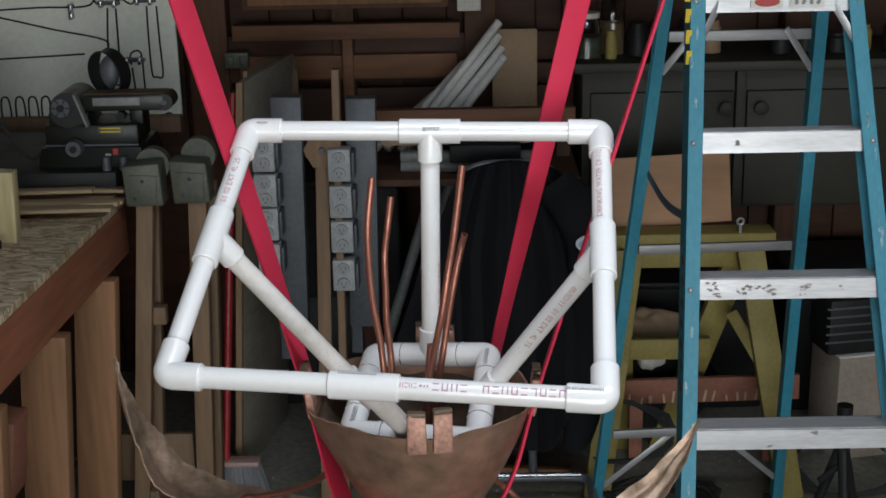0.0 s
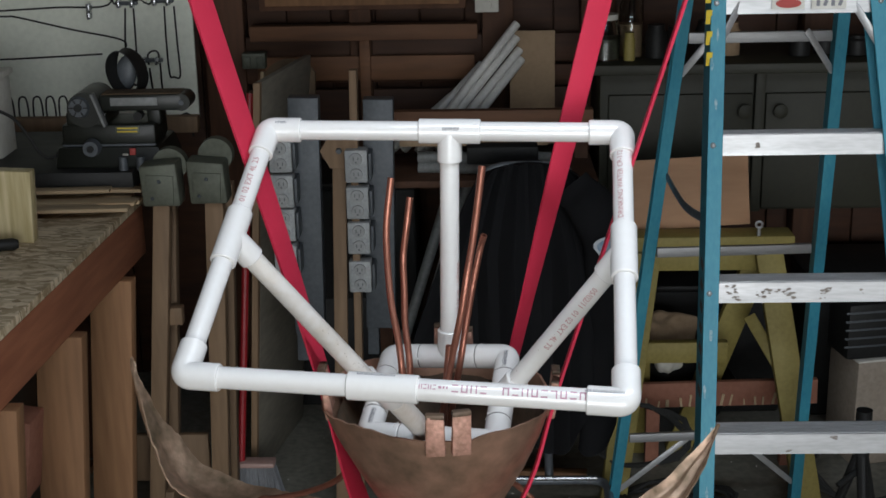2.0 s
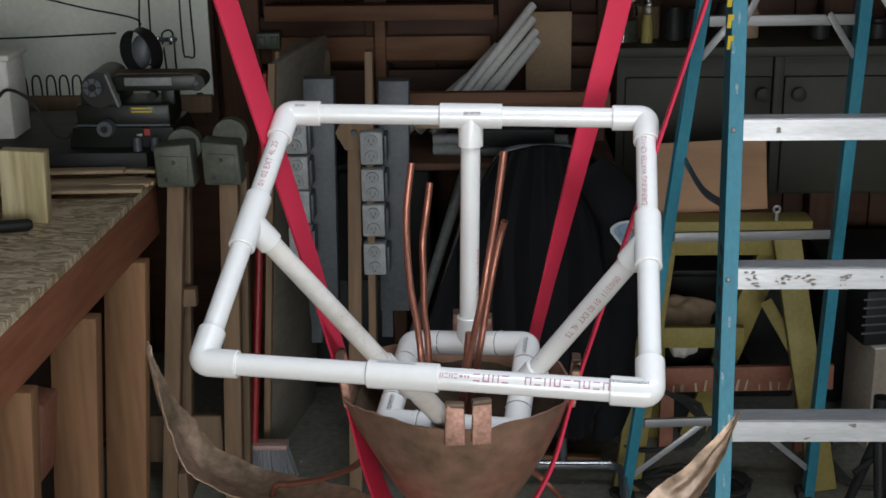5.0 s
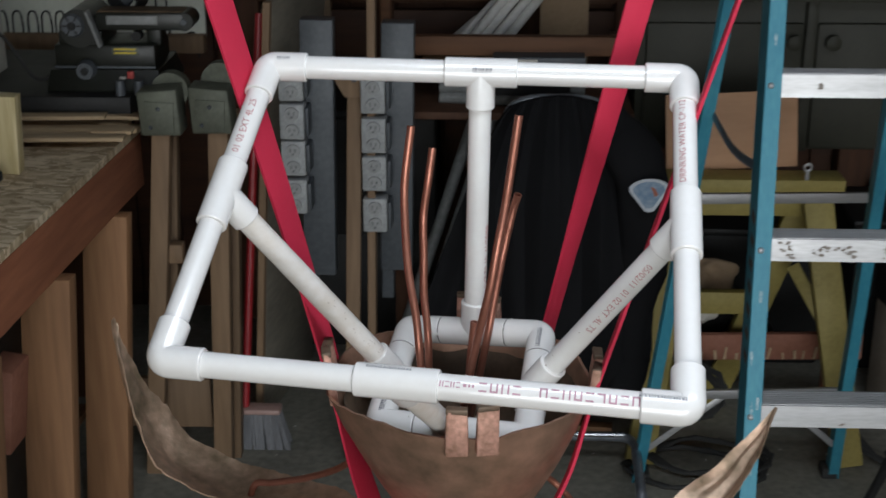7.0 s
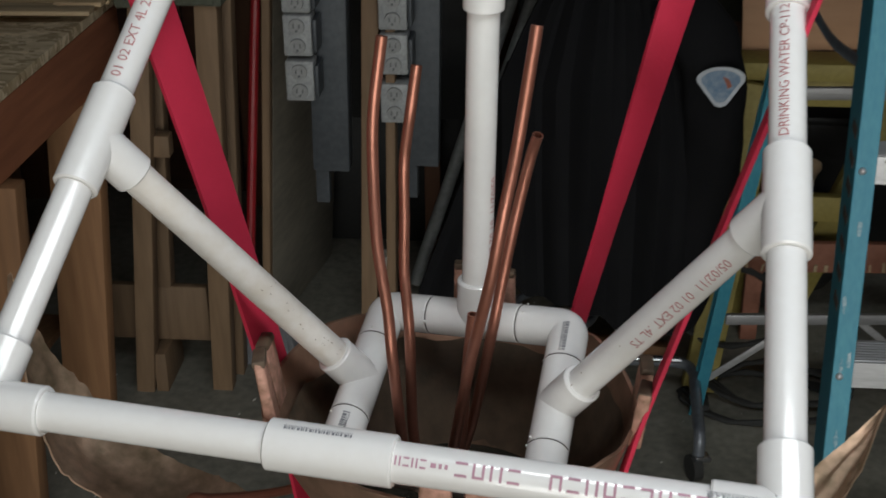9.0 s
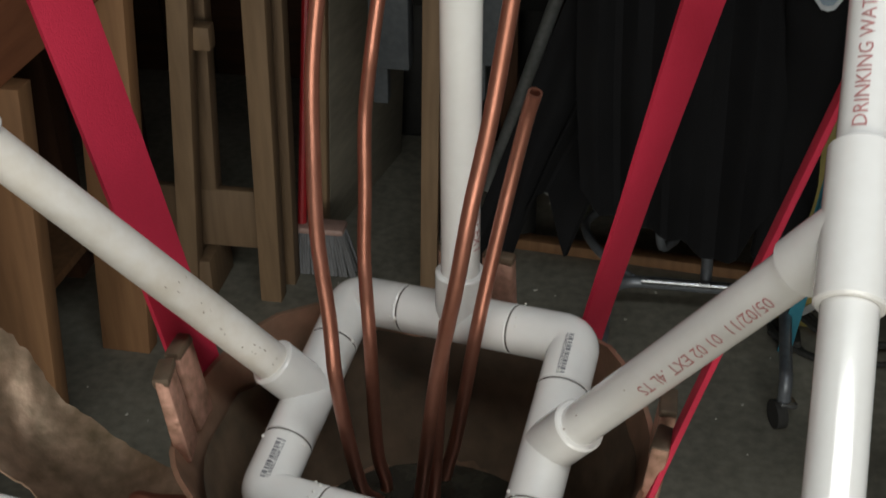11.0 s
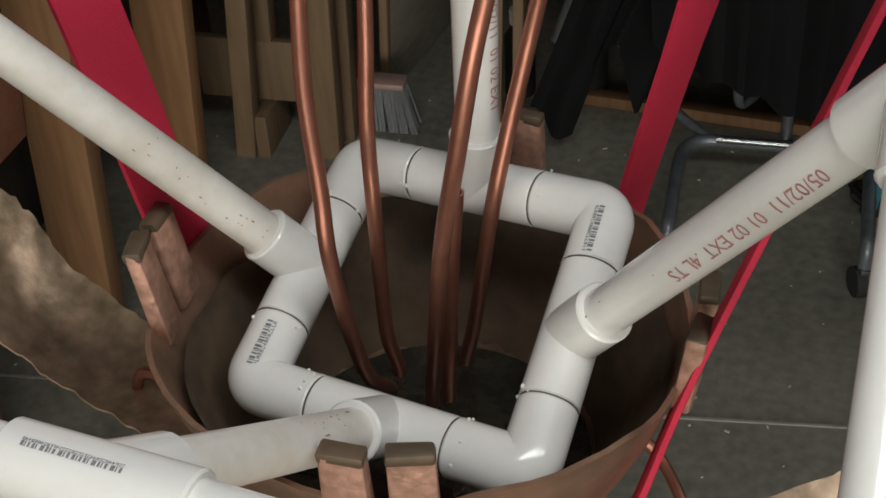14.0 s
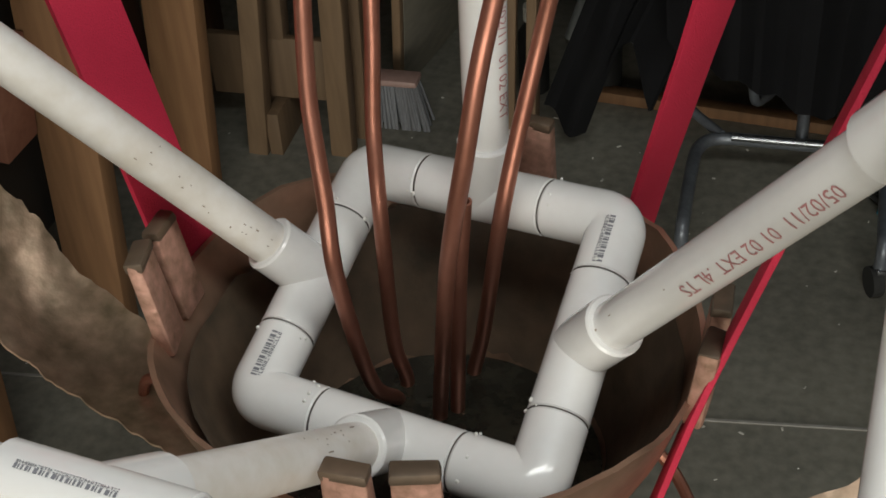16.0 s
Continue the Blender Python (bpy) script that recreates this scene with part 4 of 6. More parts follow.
def lumber(name, c, s, rot, mat, label, category="timber", group=""):
    root = thing(name, (c[0], c[1], c[2] - s[2] / 2), label, category, group)
    bm = B()
    box(bm, c, s, rot, 0.0015)
    part("plank", bm, mat, root)
    return root


random.seed(11)
for k in range(7):
    y = 2.50 - 0.008 * k
    lumber("wood_strip", (-1.03 + 0.02 * random.uniform(-1, 1) + 0.03 * (k % 3), 2.655 - 0.048 * (k % 5), 0.9445 + 0.0095 * (k // 2) + (0.0015 if k % 2 else 0)), (0.50 - 0.03 * (k % 4), 0.040, 0.009), (0, 0, random.uniform(-5, 5)), PINE_X, "thin pale pine offcut lying on the workbench", "wood strip", "offcuts on the bench")
block = thing("wood_block", (-0.968, 2.29, 0.94), "upright pale pine board with strong grain leaning on the bench", "board")
bm = B()
box(bm, (-0.968, 2.29, 1.026), (0.105, 0.038, 0.17), (0, 3, 0), 0.003)
part("board", bm, PINE_FRESH, block)
rod = thing("clamp_handle", (-0.93, 2.08, 0.94), "black round tool handle lying on the bench", "tool")
bm = B()
tube(bm, ((-1.09, 2.17, 0.956), (-0.945, 2.21, 0.956), (-0.935, 2.213, 0.956)), [0.014, 0.014, 0.009], 14)
part("handle", bm, BLACK, rod)
bin_ = thing("plastic_box", (-1.2, 2.75, 0.94), "pale grey plastic box standing on the bench", "box")
bm = B()
box(bm, (-1.245, 2.88, 1.09), (0.16, 0.14, 0.26), None, 0.012)
part("body", bm, WHITE_BOX, bin_)
bm = B()
box(bm, (-1.245, 2.88, 1.226), (0.175, 0.155, 0.018), None, 0.006)
part("lid", bm, WHITE_BOX, bin_)

# bench at the back, under the sander
back_bench = thing("back_bench", (-1.3, 2.9, 0), "dark low bench behind the workbench", "bench")
bm = B()
box(bm, (-1.35, 2.90, 0.985), (1.15, 0.50, 0.05), None, 0.004)
part("top", bm, BLACK, back_bench, "black cluttered bench top")
for x in (-1.8, -1.09):
    for y in (2.72, 3.1):
        bm = B()
        box(bm, (x, y, 0.48), (0.07, 0.07, 0.96), None, 0.003)
        part("leg", bm, BARN_POST, back_bench)

sander = thing("belt_sander", (-0.84, 2.8, 1.01), "black-green bench belt and disc sander with a grey label", "power tool")
SAND = material("sander_paint", (0.012, 0.014, 0.010), 0.42, 0.0, (0.006, 0.007, 0.005), 14, 120, 0.1)


def block_part(name, c, size, mat, rot=None, bevel=0.006, label="", parent=None):
    bm = B()
    box(bm, c, size, rot, bevel)
    return part(name, bm, mat, parent or sander, label)


def disc_part(name, c, r, depth, mat, label="", parent=None, rot=(90, 0, 0), r2=None, n=24):
    bm = B()
    bmesh.ops.create_cone(bm, cap_ends=True, segments=n, radius1=r, radius2=r if r2 is None else r2, depth=depth, matrix=Matrix.Translation(c) @ pose(0, 0, 0, *rot))
    return part(name, bm, mat, parent or sander, label)


# base casting with its sloping front, and the panel above it
bm = B()
box(bm, (-0.842, 2.80, 1.036), (0.285, 0.22, 0.052), None, 0.006)
for v in bm.verts:
    if v.co.z > 1.04:
        v.co.x = -0.842 + (v.co.x + 0.842) * 0.93 - 0.006
        v.co.y += 0.02 if v.co.y < 2.75 else 0.0
part("base", bm, SAND, sander)
panel_body = block_part("motor_housing", (-0.848, 2.80, 1.090), (0.246, 0.15, 0.058), SAND, None, 0.010)
block_part("trim_line", (-0.848, 2.7235, 1.0645), (0.245, 0.003, 0.006), GREY_METAL, None, 0.001)
block_part("name_plate", (-0.797, 2.7235, 1.104), (0.064, 0.003, 0.020), BRACKET, None, 0.001, "dull yellow maker's plate")
for q in range(2):
    block_part("plate_line", (-0.797, 2.7215, 1.109 - 0.009 * q), (0.052, 0.0015, 0.0035), LABEL_YELLOW, None, 0)
# motor with round end cover
disc_part("motor", (-0.905, 2.80, 1.157), 0.046, 0.15, SAND)
block_part("motor_foot", (-0.905, 2.80, 1.13), (0.105, 0.14, 0.04), SAND, None, 0.006)
disc_part("motor_cover", (-0.918, 2.722, 1.165), 0.030, 0.014, GREY_METAL, r2=0.024)
disc_part("motor_hub", (-0.918, 2.713, 1.165), 0.010, 0.008, BLACK)
for q in range(6):
    a = q * math.pi / 3
    block_part("vent_rib", (-0.918 + 0.019 * math.cos(a), 2.7145, 1.165 + 0.019 * math.sin(a)), (0.012, 0.003, 0.003), BLACK, (0, -math.degrees(a), 0), 0)
bm = B()
beam(bm, (-0.874, 2.70, 1.205), (-0.846, 2.70, 1.120), 0.006, 0.03, (0, 1, 0))
part("work_fence", bm, CONDUIT, sander, "thin grey fence plate")
# belt arm with a rounded nose
bm = B()
box(bm, (-0.757, 2.765, 1.174), (0.215, 0.078, 0.042), None, 0.006)
bmesh.ops.create_cone(bm, cap_ends=True, segments=24, radius1=0.022, radius2=0.022, depth=0.077, matrix=Matrix.Translation((-0.652, 2.765, 1.174)) @ pose(0, 0, 0, 90))
arm = part("belt_arm", bm, SAND, sander)
block_part("belt_label", (-0.775, 2.7245, 1.178), (0.122, 0.003, 0.021), CONDUIT, None, 0.001, "worn grey label", arm)
disc_part("roller_axle", (-0.652, 2.725, 1.174), 0.007, 0.006, GREY_METAL, "", arm)
block_part("sanding_belt", (-0.757, 2.765, 1.1965), (0.205, 0.066, 0.003), WEATHERED, None, 0.001, "brown sanding belt", arm)
block_part("arm_post", (-0.735, 2.79, 1.135), (0.036, 0.06, 0.05), SAND, None, 0.006)
disc_part("clamp_knob", (-0.770, 2.745, 1.138), 0.012, 0.03, BLACK)
bm = B()
ribbon(bm, [(-0.812 + 0.037 * math.cos(t) - 0.010 * math.sin(t), 2.83 + 0.01 * math.cos(t), 1.236 + 0.056 * math.sin(t)) for t in np.linspace(-1.2, 2 * math.pi - 1.5, 18)], 0.055, 0.003, (0.30, 1, 0), 3)
part("belt_loop", bm, BLACK, sander, "spare black sanding belt standing upright")
bm = B()
bmesh.ops.create_uvsphere(bm, u_segments=20, v_segments=10, radius=1.0, matrix=Matrix.Translation((-0.820, 2.85, 1.230)) @ pose(0, 0, 0, 0, 12, 0) @ Matrix.Diagonal((0.029, 0.014, 0.050, 1)))
part("disc_guard", bm, GREY_METAL, sander, "dark grey round disc guard")
knob = disc_part("knob", (-0.889, 2.700, 1.062), 0.024, 0.022, GREY_METAL, r2=0.020)
disc_part("knob_cap", (-0.889, 2.688, 1.062), 0.009, 0.006, BLACK, "", knob)
block_part("switch", (-0.782, 2.7005, 1.052), (0.016, 0.008, 0.018), LABEL_RED, None, 0.002, "red switch")
block_part("switch_label", (-0.802, 2.7005, 1.044), (0.014, 0.003, 0.006), WHITE_BOX, None, 0)
bm = B()
tube(bm, smoothed(((-0.950, 2.78, 1.15), (-0.965, 2.75, 1.08), (-0.995, 2.73, 1.035), (-1.030, 2.73, 1.040), (-1.065, 2.74, 1.09), (-1.11, 2.76, 1.135), (-1.18, 2.8, 1.14), (-1.24, 2.85, 1.05)), 6), 0.0045, 8)
part("power_cord", bm, RUBBER, sander)
for k in range(3):
    jar = thing("tool_bit", (-0.80 + 0.045 * k, 2.68, 1.012), "small steel fitting standing on the back bench", "tool part", "steel fittings")
    bm = B()
    bmesh.ops.create_cone(bm, cap_ends=True, segments=14, radius1=0.012, radius2=0.010, depth=0.035, matrix=Matrix.Translation((-0.80 + 0.045 * k, 2.665, 1.0295)))
    part("body", bm, GREY_METAL, jar)

# white pegboard with painted tool outlines
bm = B()
box(bm, (-1.80, 3.42, 1.74), (2.10, 0.012, 1.50))
structure("wall_pegboard", bm, WHITE_WALL, "white painted pegboard fixed to the wall", "pegboard")
bm = B()
box(bm, (-1.80, 3.40, 0.975), (2.10, 0.05, 0.05), None, 0.003)
structure("trim", bm, PINE, "pine ledge along the pegboard", "trim")


def tool_outline(pts, label="black tool outline painted on the white board"):
    root = thing("painted_outline", pts[0], label, "painted outline", "tool outlines on the board")
    bm = B()
    line = [Vector((p.x, 3.4125, p.z)) for p in smoothed(pts, 5)]
    ribbon(bm, line, 0.0055, 0.0012, [(q.z - p.z, 0.0, p.x - q.x) for p, q in zip(line, line[1:])], 1)
    part("stroke", bm, BLACK, root)


Y = 3.40


def board_at(u, v):
    """A spot on the white board: u along it and v down from its lit upper edge, in units of 0.9 mm."""
    return (-1.32 + 0.000895 * u, Y, 1.356 - 0.000891 * v)


for line in (((-160, 38), (0, 32), (180, 24), (355, 18), (355, -60)),
             ((-160, 50), (0, 52), (40, 55), (220, 99), (392, 138), (395, 180)),
             ((-160, 202), (0, 198), (160, 192), (320, 185)),
             ((412, 30), (402, 150), (400, 260), (412, 285), (434, 285), (438, 160), (440, 30)),
             ((545, 25), (543, 150), (546, 258), (560, 268), (582, 262), (580, 150), (578, 25)),
             ((476, 225), (478, 186), (512, 185), (516, 290), (520, 390), (532, 440), (566, 408), (602, 400), (612, 478)),
             ((478, 235), (484, 320), (492, 400)),
             ((365, -60), (372, 8), (400, 16), (460, 2), (480, 12), (500, 14), (520, -40))):
    tool_outline([board_at(*p) for p in line])
for u in (12, 62, 107, 152, -38, -88):
    tool_outline([board_at(*p) for p in ((u + 8, 432), (u, 400), (u + 2, 345), (u + 14, 330), (u + 28, 340), (u + 32, 395), (u + 24, 430))])
for u, v in ((420, 12), (490, 207), (542, 6), (295, 22)):
    x, _, z = board_at(u, v)
    root = thing("pegboard_clip", (x, Y, z), "small steel pegboard bracket", "bracket", "pegboard clips")
    bm = B()
    box(bm, (x, Y + 0.004, z), (0.068 if u > 300 else 0.012, 0.015, 0.012), None, 0.003)
    plate = part("plate", bm, GREY_METAL, root)
    for e in (-1, 1):
        bm = B()
        box(bm, (x + e * (0.020 if u > 300 else 0.0), Y - 0.01, z - (0.0 if u > 300 else 0.012 * (e + 1))), (0.010, 0.03, 0.022), None, 0.002)
        part("clip", bm, CHROME, plate)

# ---- folded saw horse with metal brackets ----
horse = thing("folded_sawhorse", (-0.62, 2.6, 0), "folded saw horse of pine studs in grey-green metal brackets", "saw horse")
for x, y, lean in ((-0.685, 2.60, 0.0), (-0.570, 2.62, 1.0)):
    bm = B()
    box(bm, (x, y, 0.995), (0.094, 0.075, 0.108), None, 0.006)
    for v in bm.verts:
        if v.co.z > 1.0:
            v.co.x -= 0.005
            v.co.z += 0.004 * (1 - 2 * lean) * (v.co.x - x) / 0.05
    bracket = part("bracket", bm, BRACKET, horse)
    bm = B()
    box(bm, (x - 0.002, y - 0.0395, 0.985), (0.070, 0.004, 0.075), (0, 3, 0), 0.0015)
    part("face_plate", bm, BRACKET, bracket)
    bm = B()
    bmesh.ops.create_cone(bm, cap_ends=True, segments=24, radius1=0.044, radius2=0.044, depth=0.035, matrix=Matrix.Translation((x + 0.010, y + 0.052, 1.030 + 0.02 * lean)) @ pose(0, 0, 0, 90))
    part("hinge_ear", bm, BRACKET, bracket, "rounded hinge ear")
    for q in (-1, 1):
        bm = B()
        bmesh.ops.create_uvsphere(bm, u_segments=8, v_segments=6, radius=0.005, matrix=Matrix.Translation((x - 0.012 + q * 0.010, y - 0.042, 0.985 + q * 0.022)))
        part("rivet", bm, GREY_METAL, horse)
for x, y, w, dx in ((-0.688, 2.60, 0.042, 0.104), (-0.690, 2.68, 0.040, 0.075), (-0.560, 2.62, 0.046, 0.055), (-0.545, 2.69, 0.040, 0.055)):
    bm = B()
    beam(bm, (x - dx, y + 0.06, 0.0), (x, y, 0.97), w, 0.04, (0, 1, 0))
    part("leg", bm, PINE, horse)
bm = B()
box(bm, (-0.77, 2.715, 0.175), (0.25, 0.02, 0.140), None, 0.002)
part("cross_rail", bm, PINE, horse)
bm = B()
box(bm, (-0.692, 2.645, 0.622), (0.040, 0.034, 0.048), None, 0.002)
part("spacer", bm, PINE, horse, "short pine block")
bm = B()
box(bm, (-0.752, 2.715, 0.050), (0.028, 0.14, 0.10), None, 0.002)
part("foot_block", bm, PINE, horse)

# ---- things leaning at the back ----
def leaning(name, a, b, w, h, mat, label, category, up=(0, -1, 0)):
    root = thing(name, a, label, category)
    bm = B()
    beam(bm, a, b, w, h, up)
    part("board", bm, mat, root)
    return root


panel = leaning("plywood_board", (-0.447, 3.262, 0.812), (-0.445, 3.30, 1.15), 0.150, 0.018, WEATHERED, "weathered plywood board with a rounded top standing on a tub", "board")
bm = B()
bmesh.ops.create_cone(bm, cap_ends=True, segments=32, radius1=0.075, radius2=0.075, depth=0.018, matrix=Matrix.Translation((-0.445, 3.302, 1.13)) @ pose(0, 0, 0, 84) @ Matrix.Diagonal((1, 0.75, 1, 1)))
part("rounded_top", bm, WEATHERED, panel)
bm = B()
beam(bm, (-0.531, 3.258, 0.812), (-0.527, 3.298, 1.150), 0.012, 0.020, (0, -1, 0))
part("pale_edge", bm, PINE_X, panel, "pale sawn edge")
GREY_PLY = material("grey_plywood", (0.25, 0.225, 0.175), 0.8, 0, (0.13, 0.115, 0.09), 7, 60, 0.2, stretch=(1, 0.25, 1), amount=0.8)
edge_sheet = thing("plywood_sheet", (-0.50, 3.1, 0.0), "grey-brown plywood sheet standing on edge with a pale front edge", "plywood sheet")
for name, y0, y1, mat in (("face", 2.932, 3.36, GREY_PLY), ("front_edge", 2.912, 2.930, PINE)):
    bm = B()
    box(bm, (0, (y0 + y1) / 2, 0.60), (0.018, y1 - y0, 1.20), None, 0.0015)
    for v in bm.verts:
        v.co.x += -0.562 + 0.19 * (v.co.y - 2.92) + 0.075 * v.co.z
        v.co.y -= 0.06 * v.co.z
    part(name, bm, mat, edge_sheet, "pale sawn edge" if name == "front_edge" else "")
leaning("plywood_offcut", (-0.225, 2.72, 0.0), (-0.212, 2.80, 1.24), 0.020, 0.05, PINE, "plywood strip standing on edge", "strip")
arm_root = thing("pivot_board", (-0.265, 2.70, 0.0), "pine board with a rounded bolted head leaning at the back", "board")
bm = B()
beam(bm, (-0.280, 2.72, 0.0), (-0.255, 2.78, 1.02), 0.036, 0.02, (0, -1, 0))
part("board", bm, PINE, arm_root)
bm = B()
bmesh.ops.create_cone(bm, cap_ends=True, segments=6, radius1=0.052, radius2=0.052, depth=0.022, matrix=Matrix.Translation((-0.252, 2.772, 1.03)) @ pose(0, 0, 0, 90) @ Matrix.Rotation(0.5, 4, "Z"))
part("head", bm, PINE, arm_root)
bm = B()
bmesh.ops.create_cone(bm, cap_ends=True, segments=10, radius1=0.009, radius2=0.007, depth=0.01, matrix=Matrix.Translation((-0.254, 2.757, 1.032)) @ pose(0, 0, 0, 90))
part("bolt", bm, GREY_METAL, arm_root)


def outlet_rack(x, y, z0, z1, boxes, label):
    """A grey steel channel with a column of double-socket boxes."""
    root = thing("outlet_strip", (x, y, 0), label, "outlet strip", "outlet strips")
    bm = B()
    box(bm, (x + 0.052, y + 0.062, (z0 + z1) / 2), (0.080, 0.05, z1 - z0), (0, 1.0, 0), 0.003)
    part("channel", bm, GREY_METAL, root)
    bm = B()
    box(bm, (x + 0.028, y + 0.07, (z0 + z1) / 2 - 0.06), (0.03, 0.03, z1 - z0 + 0.05), (0, 1.0, 0), 0.002)
    part("post", bm, GREY_METAL, root)
    for z in boxes:
        bm = B()
        box(bm, (x, y, z), (0.060, 0.050, 0.088), None, 0.005)
        bx = part("outlet_box", bm, OUTLET, root)
        for s in (-1, 1):
            bm = B()
            bmesh.ops.create_cone(bm, cap_ends=True, segments=18, radius1=0.017, radius2=0.016, depth=0.006, matrix=Matrix.Translation((x, y - 0.0275, z + s * 0.021)) @ pose(0, 0, 0, 90))
            so = part("socket", bm, SOCKET, bx)
            bm = B()
            for q in (-1, 1):
                box(bm, (x + q * 0.006, y - 0.0313, z + s * 0.021 + 0.002), (0.002, 0.0015, 0.009))
            box(bm, (x, y - 0.0313, z + s * 0.021 - 0.008), (0.004, 0.0015, 0.004))
            part("slot", bm, GREY_METAL, so)
        bm = B()
        box(bm, (x + 0.036, y + 0.004, z), (0.008, 0.060, 0.070), None, 0.002)
        part("cover_flange", bm, GREY_METAL, bx)
    return root


outlet_rack(-0.400, 2.72, 0.52, 1.175, (1.035, 0.940, 0.848, 0.750), "grey steel strip carrying a column of double power sockets")
outlet_rack(-0.208, 2.76, 0.52, 1.160, (0.995, 0.895, 0.798, 0.690), "grey steel strip carrying a column of double power sockets")

# conduit pipes leaning to the corner
random.seed(21)
for k, (ax, bx, bz) in enumerate(((-0.070, 0.237, 1.246), (-0.045, 0.237, 1.203), (-0.010, 0.246, 1.165), (0.030, 0.252, 1.135), (-0.115, 0.128, 1.12), (-0.15, 0.03, 1.02))):
    root = thing("conduit_pipe", (ax, 3.30, 0.884), "pale grey plastic conduit pipe leaning on the wall", "pipe", "leaning conduits")
    bm = B()
    tube(bm, ((ax, 3.30 + 0.008 * k, 0.898), (bx, 3.54, bz)), 0.0135, 12, hollow=0.8)
    part("pipe", bm, PALE_CONDUIT, root)
for k in range(4):
    root = thing("conduit_pipe", (-0.28 + 0.05 * k, 2.9, 0), "grey plastic conduit pipe leaning on the wall", "pipe", "leaning conduits")
    bm = B()
    tube(bm, ((-0.22 + 0.05 * k, 3.17, 0.02), (0.05 + 0.05 * k, 3.30, 0.86)), 0.0165, 12, hollow=0.8)
    part("pipe", bm, CONDUIT, root)
for k, (z, x1) in enumerate(((0.935, 0.32), (0.905, 0.30))):
    root = thing("pipe_offcut", (0.0, 3.1, z), "grey pipe lying across the clutter", "pipe", "pipe offcuts")
    bm = B()
    tube(bm, ((-0.06, 3.12, z - 0.01), (x1, 3.05, z)), 0.018, 12, hollow=0.8)
    part("pipe", bm, CONDUIT, root)
# clutter rack that carries them
rack = thing("clutter_rack", (0.12, 3.15, 0), "dark low rack stacked with tools and offcuts", "rack")
bm = B()
box(bm, (0.12, 3.18, 0.872), (0.66, 0.34, 0.02), None, 0.002)
part("shelf", bm, BARN_POST, rack)
for x in (-0.18, 0.42):
    bm = B()
    box(bm, (x, 3.28, 0.52), (0.04, 0.04, 1.04), None, 0.002)
    part("post", bm, BARN_POST, rack)
bm = B()
box(bm, (0.12, 3.10, 1.042), (0.64, 0.035, 0.05), None, 0.002)
part("rail", bm, BEAM, rack)
bm = B()
box(bm, (0.10, 3.16, 0.985), (0.42, 0.24, 0.02), None, 0.002)
part("upper_shelf", bm, CARDBOARD, rack)
toolcase = thing("tool_case", (0.18, 3.08, 0.995), "grey and black metal tool case", "tool case")
bm = B()
box(bm, (0.20, 3.07, 1.012), (0.24, 0.10, 0.030), None, 0.004)
part("body", bm, GREY_METAL, toolcase)
bm = B()
box(bm, (0.15, 3.018, 1.015), (0.09, 0.004, 0.014))
part("label_plate", bm, WHITE_BOX, toolcase)
bm = B()
box(bm, (0.18, 3.05, 0.96), (0.20, 0.14, 0.05), None, 0.006)
part("lower_tray", bm, BLACK, toolcase)
card = thing("cardboard_sheet", (0.33, 3.62, 0.9), "brown cardboard sheet leaning on the wall", "cardboard")
bm = B()
box(bm, (0.287, 3.56, 1.04), (0.142, 0.008, 0.36), (-3, 0, 0), 0.001)
part("sheet", bm, CARDBOARD, card)

# studs and rails of the wall
for x, w in ((-0.70, 0.13), (-0.26, 0.07), (0.18, 0.10), (0.50, 0.11), (1.2, 0.09), (-1.4, 0.09)):
    bm = B()
    box(bm, (x, 3.69, 1.25), (w, 0.09, 2.5), None, 0.004)
    structure("stud", bm, BARN_POST, "dark brown wall stud", "stud")
for x0, x1, z, h, d in ((-0.64, 0.14, 1.50, 0.10, 0.06), (-0.64, 0.46, 1.07, 0.05, 0.03), (-0.64, 0.46, 0.95, 0.14, 0.02), (-0.64, 0.46, 1.15, 0.09, 0.02), (-0.64, 0.46, 0.75, 0.14, 0.02)):
    bm = B()
    box(bm, ((x0 + x1) / 2, 3.645 - d / 2 + 0.05, z), (x1 - x0, d, h), None, 0.003)
    structure("wall_rail", bm, BARN, "dark brown horizontal board of the wall", "board")
bm = B()
box(bm, (-0.245, 3.60, 1.220), (0.72, 0.06, 0.048), None, 0.003)
structure("wall_rail", bm, BEAM, "lighter brown rail nailed across the wall", "board")
bm = B()
box(bm, (-0.245, 3.625, 1.05), (0.034, 0.05, 0.295), None, 0.003)
structure("stud", bm, BEAM, "short brown post under the rail", "stud")
bm = B()
box(bm, (-0.245, 3.632, 1.098), (0.70, 0.012, 0.078), None, 0.003)
structure("wall_rail", bm, BEAM, "lighter brown board behind the rail", "board")
wallcase = thing("wall_cabinet", (-0.25, 3.6, 1.38), "brown wooden wall cabinet on the boarding", "cabinet")
bm = B()
box(bm, (-0.24, 3.58, 1.48), (0.64, 0.14, 0.36), None, 0.004)
part("body", bm, BARN_POST, wallcase)
bm = B()
box(bm, (-0.24, 3.505, 1.485), (0.60, 0.012, 0.34), None, 0.003)
part("door", bm, PINE_OLD, wallcase)
